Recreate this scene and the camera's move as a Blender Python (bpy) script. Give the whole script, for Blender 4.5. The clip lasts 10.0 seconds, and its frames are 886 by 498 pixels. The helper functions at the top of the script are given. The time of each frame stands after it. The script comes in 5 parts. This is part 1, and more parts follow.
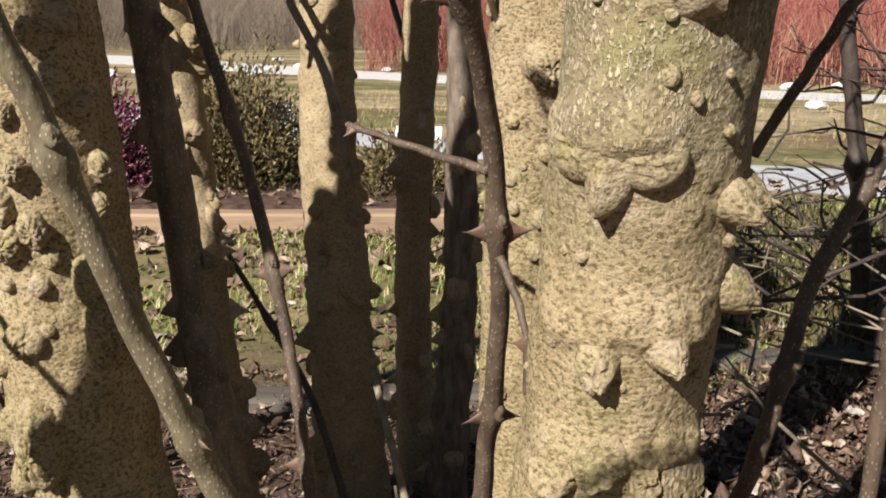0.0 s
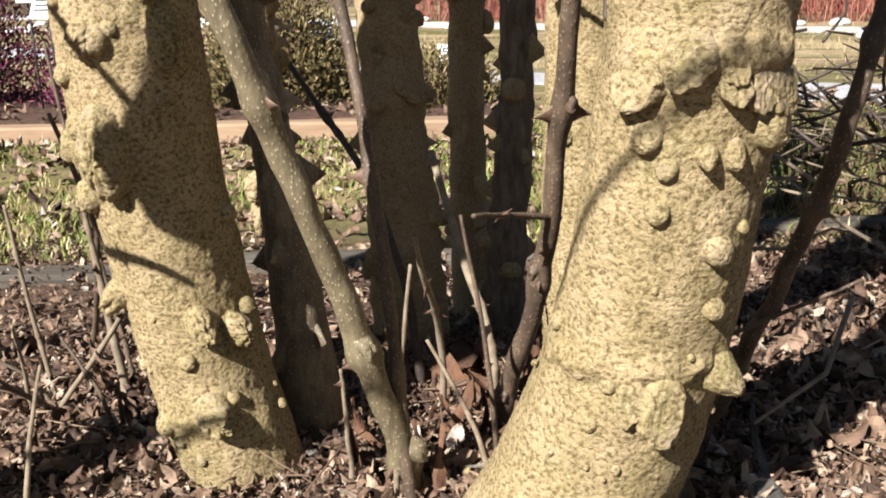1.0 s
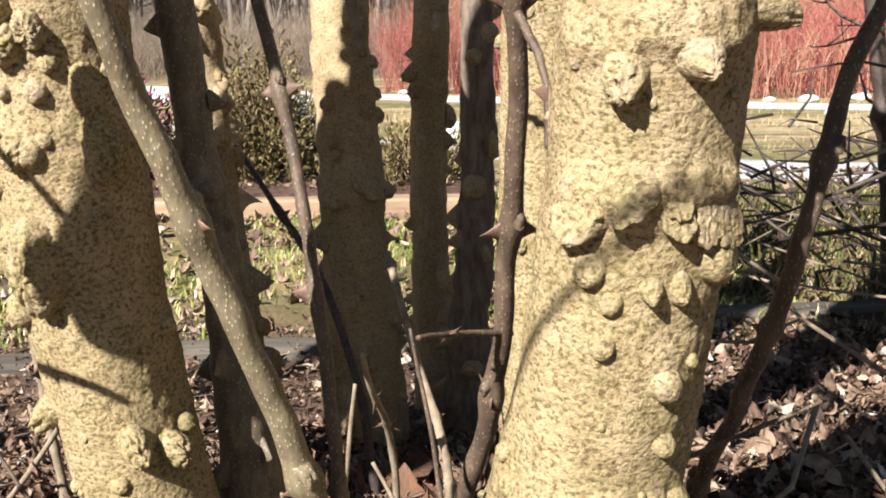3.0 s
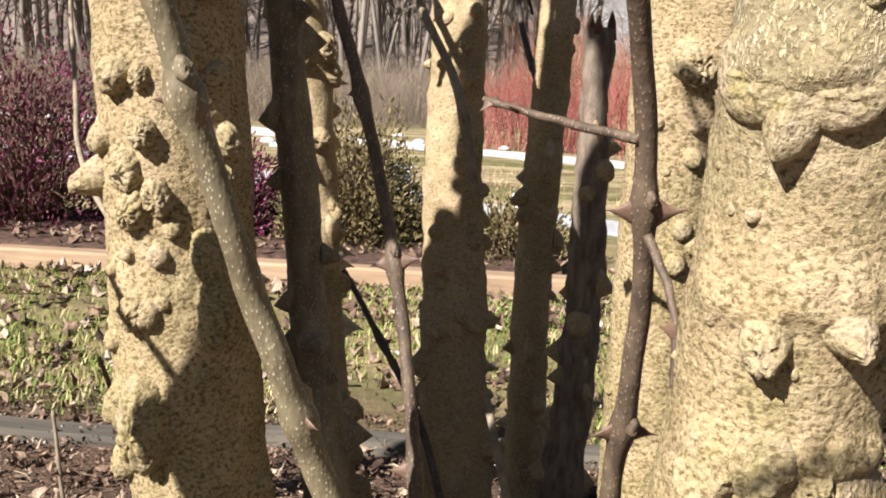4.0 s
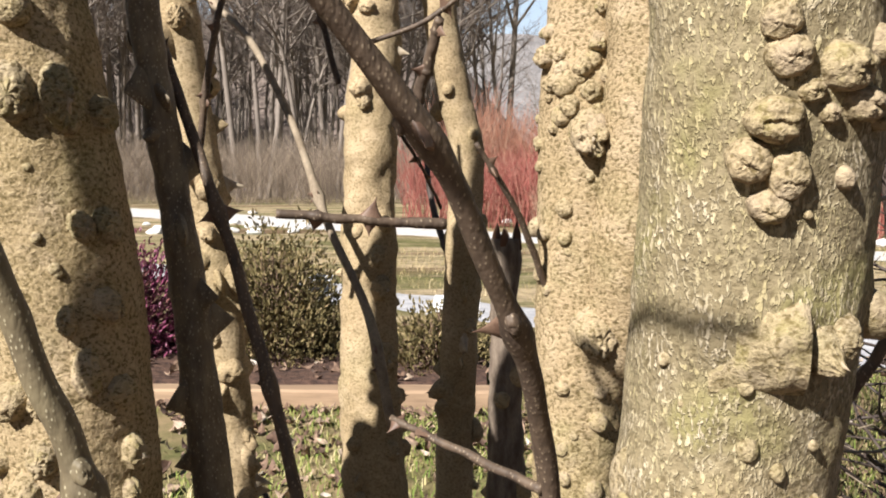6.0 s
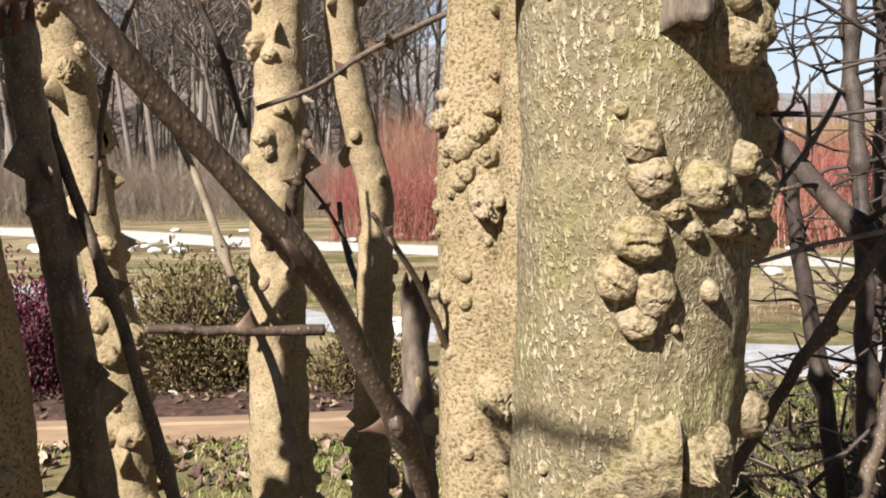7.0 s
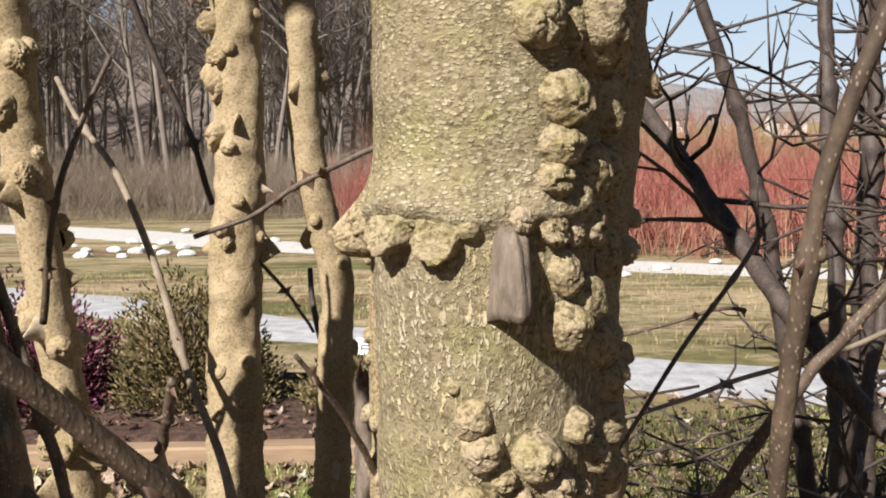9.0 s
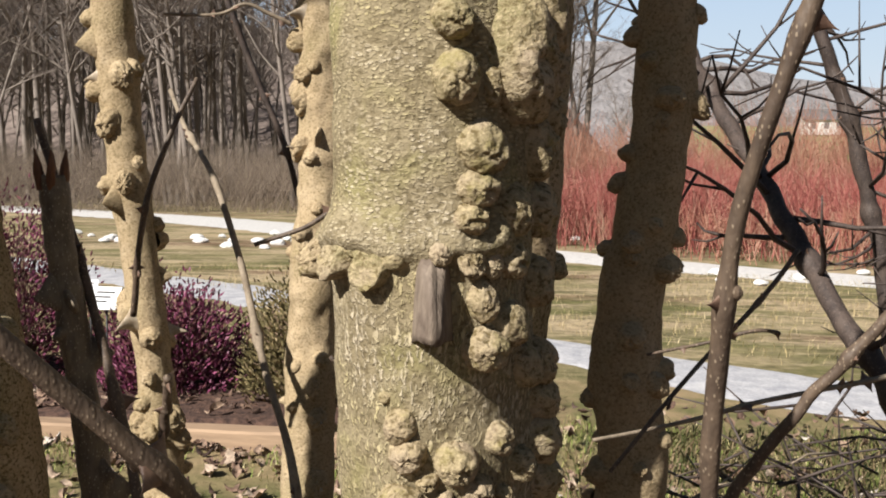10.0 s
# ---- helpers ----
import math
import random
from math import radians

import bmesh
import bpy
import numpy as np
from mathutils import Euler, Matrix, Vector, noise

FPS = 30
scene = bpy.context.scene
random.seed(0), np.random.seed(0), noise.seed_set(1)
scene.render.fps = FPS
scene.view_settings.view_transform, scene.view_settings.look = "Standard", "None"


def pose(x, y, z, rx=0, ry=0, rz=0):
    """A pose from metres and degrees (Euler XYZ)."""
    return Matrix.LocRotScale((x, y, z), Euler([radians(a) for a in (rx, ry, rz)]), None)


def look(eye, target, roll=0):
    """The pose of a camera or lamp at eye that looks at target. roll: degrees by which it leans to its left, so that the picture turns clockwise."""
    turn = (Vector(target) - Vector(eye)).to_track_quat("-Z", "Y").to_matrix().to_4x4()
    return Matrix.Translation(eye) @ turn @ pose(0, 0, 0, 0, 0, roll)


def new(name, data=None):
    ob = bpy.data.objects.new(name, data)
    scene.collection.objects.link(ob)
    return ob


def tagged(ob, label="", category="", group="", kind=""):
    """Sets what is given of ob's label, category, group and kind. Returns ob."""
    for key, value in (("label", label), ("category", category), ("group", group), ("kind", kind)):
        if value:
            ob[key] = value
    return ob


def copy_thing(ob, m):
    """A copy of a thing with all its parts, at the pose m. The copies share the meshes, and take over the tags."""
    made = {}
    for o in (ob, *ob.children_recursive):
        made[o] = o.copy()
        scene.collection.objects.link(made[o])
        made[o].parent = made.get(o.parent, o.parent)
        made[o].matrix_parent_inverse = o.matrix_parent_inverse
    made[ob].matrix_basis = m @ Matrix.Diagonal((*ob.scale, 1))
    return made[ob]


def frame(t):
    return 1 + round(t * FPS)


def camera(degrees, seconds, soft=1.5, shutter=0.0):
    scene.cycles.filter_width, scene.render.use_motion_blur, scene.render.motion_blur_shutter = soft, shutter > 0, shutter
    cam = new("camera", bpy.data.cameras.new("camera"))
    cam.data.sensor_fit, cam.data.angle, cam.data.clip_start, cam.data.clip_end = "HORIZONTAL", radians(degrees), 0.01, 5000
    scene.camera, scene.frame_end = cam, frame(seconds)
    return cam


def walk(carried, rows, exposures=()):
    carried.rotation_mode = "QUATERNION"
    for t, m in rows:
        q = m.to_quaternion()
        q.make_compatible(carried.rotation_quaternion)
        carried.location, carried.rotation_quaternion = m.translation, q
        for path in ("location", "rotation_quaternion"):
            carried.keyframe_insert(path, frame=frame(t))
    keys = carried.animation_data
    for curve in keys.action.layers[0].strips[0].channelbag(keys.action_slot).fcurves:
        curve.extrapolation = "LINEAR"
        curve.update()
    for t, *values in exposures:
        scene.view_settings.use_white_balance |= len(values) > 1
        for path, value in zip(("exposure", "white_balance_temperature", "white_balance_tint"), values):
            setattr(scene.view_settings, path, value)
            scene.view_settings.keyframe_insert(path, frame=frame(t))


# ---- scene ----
EXPOSURES = [(0, 0.8), (0.5, 1.15), (1.5, 1.25), (3.0, 1.43), (4.5, 1.22), (5.5, 1.12), (7, 1.0), (8, 0.95), (10, 0.8)]
cam = camera(53.1, 10.0, 1.9)
walk(cam, [
    (0, look((-0.001, 0.0, 0.549), (0.002, 1.941, 0.066), 0.0)),
    (0.5, look((-0.009, -0.012, 0.467), (-0.05, 1.923, -0.037), -1.3)),
    (1, look((-0.022, -0.029, 0.368), (-0.108, 1.889, -0.195), -1.4)),
    (1.5, look((-0.025, -0.058, 0.304), (-0.139, 1.829, -0.35), -0.8)),
    (2, look((-0.023, -0.058, 0.303), (-0.145, 1.838, -0.322), 0.3)),
    (2.5, look((-0.006, -0.034, 0.344), (-0.083, 1.893, -0.188), -1.2)),
    (3, look((0.0, 0.0, 0.395), (-0.038, 1.956, -0.02), -0.9)),
    (3.2, look((-0.001, 0.012, 0.419), (-0.057, 1.977, 0.051), 0.0)),
    (4.3, look((-0.019, 0.03, 0.501), (-0.291, 1.988, 0.201), 2.1)),
    (4.5, look((-0.016, 0.026, 0.517), (-0.26, 1.99, 0.231), 1.6)),
    (5, look((-0.005, 0.029, 0.559), (-0.153, 2.01, 0.334), 0.4)),
    (5.5, look((-0.004, 0.032, 0.6), (-0.101, 2.021, 0.417), -0.1)),
    (5.7, look((-0.009, 0.035, 0.615), (-0.103, 2.026, 0.445), 0.0)),
    (6.8, look((0.006, 0.048, 0.67), (0.045, 2.043, 0.536), -1.2)),
    (7, look((0.014, 0.048, 0.675), (0.094, 2.042, 0.543), -1.2)),
    (7.5, look((0.035, 0.053, 0.695), (0.18, 2.042, 0.553), -1.7)),
    (8, look((0.053, 0.047, 0.73), (0.203, 2.037, 0.591), -1.5)),
    (8.5, look((0.055, 0.036, 0.76), (0.126, 2.03, 0.623), -0.8)),
    (9, look((0.079, 0.035, 0.777), (0.132, 2.029, 0.641), -0.7)),
    (9.5, look((0.117, 0.017, 0.793), (0.009, 2.01, 0.667), 0.2)),
    (10, look((0.163, -0.006, 0.793), (-0.091, 1.972, 0.653), 0.5)),
], exposures=EXPOSURES)

# ---- sky, sun ----
SUN_AZ, SUN_EL = 36.0, 38.0   # the sun stands behind the first view, to its left
world = bpy.data.worlds.new("sky")
scene.world = world
world.use_nodes = True
wn = world.node_tree.nodes
sky = wn.new("ShaderNodeTexSky")
sky.sky_type, sky.sun_disc = "NISHITA", False
sky.sun_elevation, sky.sun_rotation = radians(SUN_EL), radians(180 + SUN_AZ)
sky.air_density, sky.dust_density, sky.ozone_density = 1.35, 0.6, 2.2
world.node_tree.links.new(sky.outputs[0], wn["Background"].inputs[0])
wn["Background"].inputs[1].default_value = 0.021
sun = new("sun", bpy.data.lights.new("sun", "SUN"))
sun.data.energy, sun.data.angle, sun.data.color = 5.0, radians(0.6), (1.0, 0.955, 0.895)
toward = Vector((-math.sin(radians(SUN_AZ)) * math.cos(radians(SUN_EL)), -math.cos(radians(SUN_AZ)) * math.cos(radians(SUN_EL)), math.sin(radians(SUN_EL))))
sun.matrix_world = look(toward * 20, (0, 0, 0))

# ---- materials ----
class Mat:
    """A node material with a few short ways to add nodes."""
    def __init__(self, name, rough=0.8, metal=0.0, spec=0.3):
        self.m = bpy.data.materials.new(name)
        self.m.use_nodes = True
        self.t = self.m.node_tree
        self.b = self.t.nodes["Principled BSDF"]
        self.b.inputs["Roughness"].default_value = rough
        self.b.inputs["Metallic"].default_value = metal
        self.b.inputs["Specular IOR Level"].default_value = spec

    def node(self, kind, **given):
        n = self.t.nodes.new(kind)
        for k, v in given.items():
            n.inputs[k.replace("_", " ")].default_value = v
        return n

    def link(self, a, b):
        self.t.links.new(a, b)

    def coords(self, scale=(1, 1, 1)):
        c = self.t.nodes.new("ShaderNodeNewGeometry")
        m = self.t.nodes.new("ShaderNodeMapping")
        m.inputs["Scale"].default_value = scale
        self.link(c.outputs["Position"], m.inputs["Vector"])
        return m.outputs[0]

    def noise(self, scale, detail=4, rough=0.55, stretch=(1, 1, 1), distort=0.0):
        n = self.node("ShaderNodeTexNoise", Scale=scale, Detail=detail, Roughness=rough, Distortion=distort)
        self.link(self.coords(stretch), n.inputs["Vector"])
        return n.outputs["Fac"]

    def voronoi(self, scale, stretch=(1, 1, 1), feature="F1"):
        n = self.node("ShaderNodeTexVoronoi", Scale=scale)
        n.feature = feature
        self.link(self.coords(stretch), n.inputs["Vector"])
        return n.outputs["Distance"]

    def cells(self, scale, stretch, size):
        """Separate flecks, one to a cell, of differing size, about half of the cells filled."""
        n = self.node("ShaderNodeTexVoronoi", Scale=scale)
        self.link(self.coords(stretch), n.inputs["Vector"])
        own = self.t.nodes.new("ShaderNodeSeparateColor")
        self.link(n.outputs["Color"], own.inputs[0])
        reach = self.math("MULTIPLY", self.ramp(own.outputs[0], (0.12, 0.0), (0.55, 1.0)), size)
        d = self.math("SUBTRACT", reach, n.outputs["Distance"])
        return self.ramp(self.math("MULTIPLY", d, 8.0), (0.0, 0.0), (0.7, 1.0))

    def ramp(self, fac, *stops):
        r = self.t.nodes.new("ShaderNodeValToRGB")
        e = r.color_ramp.elements
        while len(e) < len(stops):
            e.new(0.5)
        for el, (p, c) in zip(e, stops):
            el.position = p
            el.color = (*c, 1) if isinstance(c, tuple) else (c, c, c, 1)
        self.link(fac, r.inputs[0])
        return r.outputs["Color"]

    def mix(self, fac, a, b, how="MIX"):
        n = self.t.nodes.new("ShaderNodeMix")
        n.data_type, n.blend_type = "RGBA", how
        for sock, v in ((n.inputs[0], fac), (n.inputs[6], a), (n.inputs[7], b)):
            if isinstance(v, (int, float)):
                sock.default_value = v
            elif isinstance(v, tuple):
                sock.default_value = (*v, 1)
            else:
                self.link(v, sock)
        return n.outputs[2]

    def math(self, op, a, b):
        n = self.t.nodes.new("ShaderNodeMath")
        n.operation = op
        for sock, v in zip(n.inputs, (a, b)):
            if isinstance(v, (int, float)):
                sock.default_value = v
            else:
                self.link(v, sock)
        return n.outputs[0]

    def colour(self, c):
        if isinstance(c, tuple):
            self.b.inputs["Base Color"].default_value = (*c, 1)
        else:
            self.link(c, self.b.inputs["Base Color"])

    def bump(self, *layers):
        """Layers of (height, strength, distance), the last on top."""
        last = None
        for h, s, d in layers:
            n = self.node("ShaderNodeBump", Strength=abs(s), Distance=d)
            n.invert = s < 0
            self.link(h, n.inputs["Height"])
            if last:
                self.link(last, n.inputs["Normal"])
            last = n.outputs[0]
        self.link(last, self.b.inputs["Normal"])

    def island(self):
        return self.t.nodes.new("ShaderNodeNewGeometry").outputs["Random Per Island"]

    def each(self):
        return self.t.nodes.new("ShaderNodeObjectInfo").outputs["Random"]

    def height(self):
        s = self.t.nodes.new("ShaderNodeSeparateXYZ")
        self.link(self.t.nodes.new("ShaderNodeNewGeometry").outputs["Position"], s.inputs[0])
        return s


def plain(name, a, b, scale=40.0, rough=0.8, bump=0.2, dist=0.002, detail=4, stretch=(1, 1, 1), spec=0.3):
    """Two tones of one colour, broken by noise at two scales, with fine relief."""
    m = Mat(name, rough, spec=spec)
    n1, n2 = m.noise(scale, detail, stretch=stretch), m.noise(scale * 7.3, 3, stretch=stretch)
    c = m.mix(m.ramp(n1, (0.32, 0.0), (0.68, 1.0)), a, b)
    c = m.mix(0.5, c, m.ramp(n2, (0.3, 0.45), (0.7, 1.0)), "MULTIPLY")
    m.colour(c)
    m.bump((n1, bump, dist * 3), (n2, bump, dist))
    return m.m


def bark_material(name, upper=False, slim=False, knob=False):
    """Tan and olive corky bark, roughened by fine grains; with upper, it turns to grey-brown with pale dashes higher up;
    slim: the smoother tan bark of the slender stems; knob: the paler ribbed cork of the knobs."""
    m = Mat(name, 0.88, spec=0.2)
    wide = m.noise(8, 5, 0.6)
    mid = m.noise(34, 5, 0.6)
    fine = m.noise(310, 4, 0.62, (1, 1, 1.2), 0.2)
    tiny = m.noise(900, 3, 0.6, (1, 1, 0.7))
    tan, olive, pale, moss = (0.36, 0.27, 0.162), (0.27, 0.205, 0.108), (0.47, 0.37, 0.25), (0.20, 0.182, 0.08)
    if slim:
        tan, olive, pale = (0.37, 0.28, 0.17), (0.28, 0.21, 0.12), (0.46, 0.36, 0.235)
    if knob:
        tan, olive, pale = (0.345, 0.268, 0.165), (0.255, 0.21, 0.115), (0.46, 0.375, 0.265)
    c = m.mix(m.ramp(wide, (0.38, 0.0), (0.62, 1.0)), tan, olive)
    c = m.mix(m.ramp(mid, (0.50, 0.0), (0.68, 0.7)), c, pale)
    c = m.mix(m.ramp(m.noise(15, 4), (0.54, 0.0), (0.70, 0.3 if slim else 0.6)), c, moss)
    if not slim:
        low = m.ramp(m.math("ADD", m.height().outputs["Z"], m.math("MULTIPLY", wide, 0.3)), (0.38, 0.6), (0.64, 0.0))
        c = m.mix(low, c, m.mix(m.ramp(mid, (0.40, 0.0), (0.60, 1.0)), (0.225, 0.183, 0.078), (0.35, 0.272, 0.142)))
    deep = 0.6 if slim else 1.0
    c = m.mix(m.ramp(tiny, (0.50, 0.0), (0.68, 0.5)), c, (0.52, 0.41, 0.265))
    c = m.mix(m.ramp(fine, (0.37, 0.95 * deep), (0.50, 0.0)), c, (0.12, 0.088, 0.038))
    c = m.mix(m.ramp(fine, (0.56, 0.0), (0.68, 0.6 * deep)), c, (0.50, 0.40, 0.24))
    relief = fine
    if knob:      # rosy-grey crowns, yellow-green lichen between
        c = m.mix(m.ramp(m.noise(48, 4), (0.52, 0.0), (0.64, 0.4)), c, (0.38, 0.295, 0.22))
        c = m.mix(m.ramp(m.noise(62, 5, 0.6), (0.57, 0.0), (0.68, 0.45)), c, (0.29, 0.25, 0.095))
    if upper:
        z = m.height().outputs["Z"]
        f = m.math("ADD", m.math("MULTIPLY", z, 5.5), m.math("MULTIPLY", wide, 1.4))
        f = m.ramp(m.math("SUBTRACT", f, 2.95), (0.0, 0.0), (0.75, 1.0))
        grey = m.mix(m.ramp(m.noise(70, 5), (0.3, 0.0), (0.7, 1.0)), (0.19, 0.152, 0.088), (0.285, 0.235, 0.145))
        grey = m.mix(m.ramp(m.noise(22, 4), (0.52, 0.0), (0.66, 0.75)), grey, (0.25, 0.225, 0.095))
        # upright flecks lower down, short level dashes above the torn collar
        flecks = m.ramp(m.noise(560, 2, 0.6, (1, 1, 0.45), 0.5), (0.50, 0.0), (0.62, 1.0))
        dashes = m.cells(600, (0.52, 0.52, 1.0), 0.46)
        top = m.ramp(z, (0.735, 0.0), (0.785, 1.0))
        dash = m.mix(top, flecks, m.mix(0.3, dashes, m.ramp(m.noise(700, 2, 0.5, (0.6, 0.6, 1)), (0.50, 0.0), (0.60, 1.0))))
        dash = m.math("MULTIPLY", dash, m.ramp(m.noise(60, 4), (0.32, 0.4), (0.58, 0.95)))
        grey = m.mix(m.ramp(fine, (0.36, 0.75), (0.50, 0.0)), grey, (0.095, 0.072, 0.036))
        grey = m.mix(dash, grey, m.mix(m.ramp(mid, (0.42, 0.0), (0.58, 1.0)), (0.47, 0.395, 0.22), (0.57, 0.485, 0.35)))
        c = m.mix(f, c, grey)
        relief = m.mix(f, fine, m.mix(0.45, fine, dash))
    m.colour(c)
    m.bump((mid, 0.3, 0.002), (relief, 0.9 * deep, 0.0024), (tiny, 0.45, 0.0005))
    return m.m


def leaf_material(name, piece):
    m = Mat(name, 0.7, spec=0.35)
    r = m.each() if piece else m.island()
    c = m.ramp(r, (0.0, (0.06, 0.035, 0.026)), (0.25, (0.135, 0.08, 0.055)), (0.5, (0.24, 0.152, 0.105)), (0.75, (0.345, 0.235, 0.165)), (0.88, (0.44, 0.325, 0.235)), (0.965, (0.50, 0.40, 0.31)), (1.0, (0.64, 0.58, 0.51)))
    n = m.noise(70, 4)
    c = m.mix(0.8, c, m.ramp(n, (0.34, 0.35), (0.64, 1.0)), "MULTIPLY")
    m.colour(c)
    m.bump((m.noise(160, 3), 0.6, 0.002), (n, 0.6, 0.005), (m.noise(520, 4, 0.65), 0.6, 0.0012))
    return m.m


BARK = bark_material("corky_bark")
BARK_TALL = bark_material("corky_bark_with_dashes", upper=True)
BARK_SLIM = bark_material("slender_stem_bark", slim=True)
KNOB = bark_material("knob_bark", knob=True)
WOODY = plain("weathered_prickle_wood", (0.27, 0.215, 0.165), (0.12, 0.088, 0.068), 130, 0.75, 0.5, 0.001, stretch=(1, 1, 0.3))
TIP = plain("prickle_tip", (0.12, 0.07, 0.05), (0.21, 0.135, 0.095), 120, 0.5, 0.2, 0.0005)
PALE_TIP = plain("pale_prickle_tip", (0.52, 0.44, 0.33), (0.36, 0.27, 0.18), 120, 0.5, 0.2, 0.0005)
DEADWOOD = plain("dead_red_brown_wood", (0.22, 0.112, 0.066), (0.09, 0.05, 0.033), 45, 0.85, 0.6, 0.002, stretch=(1, 1, 0.25))


def strand_material(name, stops, rough=0.75):
    m = Mat(name, rough, spec=0.2)
    m.colour(m.ramp(m.island(), *stops))
    return m.m


def twig_material(name, a, b, dots):
    m = Mat(name, 0.6, spec=0.35)
    n = m.noise(35, 4)
    c = m.mix(m.ramp(n, (0.35, 0.0), (0.65, 1.0)), a, b)
    d = m.voronoi(430, (1, 1, 0.55))
    c = m.mix(m.ramp(m.noise(160, 4, 0.6, (1, 1, 0.25)), (0.38, 0.5), (0.55, 0.0)), c, (b[0] * 0.55, b[1] * 0.55, b[2] * 0.55))
    c = m.mix(m.ramp(d, (0.16, 0.85), (0.27, 0.0)), c, dots)
    m.colour(c)
    m.bump((n, 0.4, 0.002), (m.noise(220, 4, 0.6, (1, 1, 0.3)), 0.5, 0.0012), (d, -0.4, 0.0006))
    return m.m


STEM_BARK = twig_material("smooth_young_bark", (0.20, 0.165, 0.10), (0.135, 0.105, 0.065), (0.42, 0.37, 0.25))
TWIG_BARK = twig_material("brown_twig_bark", (0.135, 0.095, 0.065), (0.075, 0.052, 0.038), (0.26, 0.20, 0.14))
DARK_BARK = twig_material("dark_shrub_bark", (0.085, 0.062, 0.05), (0.045, 0.033, 0.029), (0.15, 0.115, 0.095))
STEM_DARK = twig_material("grey_stem_bark", (0.21, 0.17, 0.115), (0.12, 0.095, 0.068), (0.34, 0.28, 0.20))
PALE_TWIG = plain("dry_pale_twig", (0.34, 0.275, 0.20), (0.19, 0.145, 0.10), 60, 0.8, 0.4, 0.001)
STICK = strand_material("brown_litter_sticks", ((0.0, (0.07, 0.045, 0.033)), (0.6, (0.17, 0.115, 0.08)), (0.9, (0.30, 0.22, 0.15)), (1.0, (0.44, 0.36, 0.27))))
LEAF = leaf_material("dead_leaf", True)
LITTER = leaf_material("dead_leaf_litter", False)


def ground_material():
    m = Mat("soil_and_grass", 0.95, spec=0.15)
    xyz = m.height()
    big = m.noise(0.9, 5, 0.6)
    small = m.noise(38, 6, 0.65)
    mulch = m.mix(m.ramp(m.noise(150, 6, 0.7), (0.35, 0.0), (0.65, 1.0)), (0.03, 0.02, 0.016), (0.17, 0.108, 0.075))
    turf = m.mix(m.ramp(m.noise(4, 6, 0.65), (0.38, 0.0), (0.62, 1.0)), (0.13, 0.125, 0.05), (0.29, 0.215, 0.12))
    field = m.mix(m.ramp(m.noise(0.55, 5, 0.6, (0.45, 1.5, 1)), (0.42, 0.0), (0.58, 1.0)), (0.165, 0.155, 0.062), (0.43, 0.335, 0.205))
    field = m.mix(m.ramp(m.noise(0.33, 3, 0.6, (0.35, 1.6, 1)), (0.53, 0.0), (0.61, 0.8)), field, (0.175, 0.10, 0.065))
    field = m.mix(m.ramp(m.noise(2.6, 5, 0.65, (0.5, 1.4, 1)), (0.50, 0.0), (0.62, 0.85)), field, (0.46, 0.36, 0.23))
    field = m.mix(m.ramp(m.noise(3.4, 5, 0.65, (0.6, 1.5, 1)), (0.53, 0.0), (0.63, 0.8)), field, (0.115, 0.105, 0.045))
    field = m.mix(0.6, field, m.ramp(m.noise(16, 5), (0.35, 0.4), (0.65, 1.0)), "MULTIPLY")
    y = m.math("ADD", xyz.outputs["Y"], m.math("MULTIPLY", m.math("SUBTRACT", big, 0.5), 0.9))
    c = m.mix(m.ramp(m.math("SUBTRACT", y, 1.45), (0.0, 0.0), (0.35, 1.0)), mulch, turf)
    c = m.mix(m.ramp(m.math("SUBTRACT", m.math("MULTIPLY", y, 0.5), 1.9), (0.0, 0.0), (0.5, 1.0)), c, field)
    m.colour(c)
    m.bump((m.noise(12, 5), 0.5, 0.03), (small, 0.7, 0.008), (m.noise(260, 5, 0.7), 0.8, 0.004))
    return m.m


GROUND = ground_material()
BED_SOIL = plain("dark_bed_mulch", (0.05, 0.03, 0.025), (0.15, 0.085, 0.06), 30, 0.95, 0.8, 0.006)
GRAVEL = plain("pale_gravel", (0.72, 0.70, 0.67), (0.52, 0.50, 0.49), 14, 0.9, 0.5, 0.004, 6)
GRAVEL_NEAR = plain("grey_gravel", (0.56, 0.55, 0.56), (0.36, 0.36, 0.39), 9, 0.9, 0.6, 0.006, 6)
TIMBER = plain("sawn_timber", (0.43, 0.30, 0.195), (0.30, 0.20, 0.13), 10, 0.8, 0.4, 0.002, 5, (0.12, 1, 1))
OLD_TIMBER = plain("weathered_grey_timber", (0.15, 0.13, 0.105), (0.065, 0.055, 0.045), 12, 0.85, 0.5, 0.003, 5, (0.12, 1, 1))
FABRIC = plain("grey_landscape_fabric", (0.155, 0.142, 0.125), (0.085, 0.078, 0.070), 45, 0.85, 0.6, 0.002, 6)
WHITE = plain("white_plastic", (0.80, 0.80, 0.80), (0.70, 0.70, 0.72), 8, 0.4, 0.05)
BLACK = plain("black_metal", (0.025, 0.025, 0.028), (0.05, 0.05, 0.05), 30, 0.5, 0.1)
WHITE_STONE = plain("white_stone", (0.78, 0.77, 0.75), (0.60, 0.59, 0.57), 10, 0.8, 0.4, 0.01)


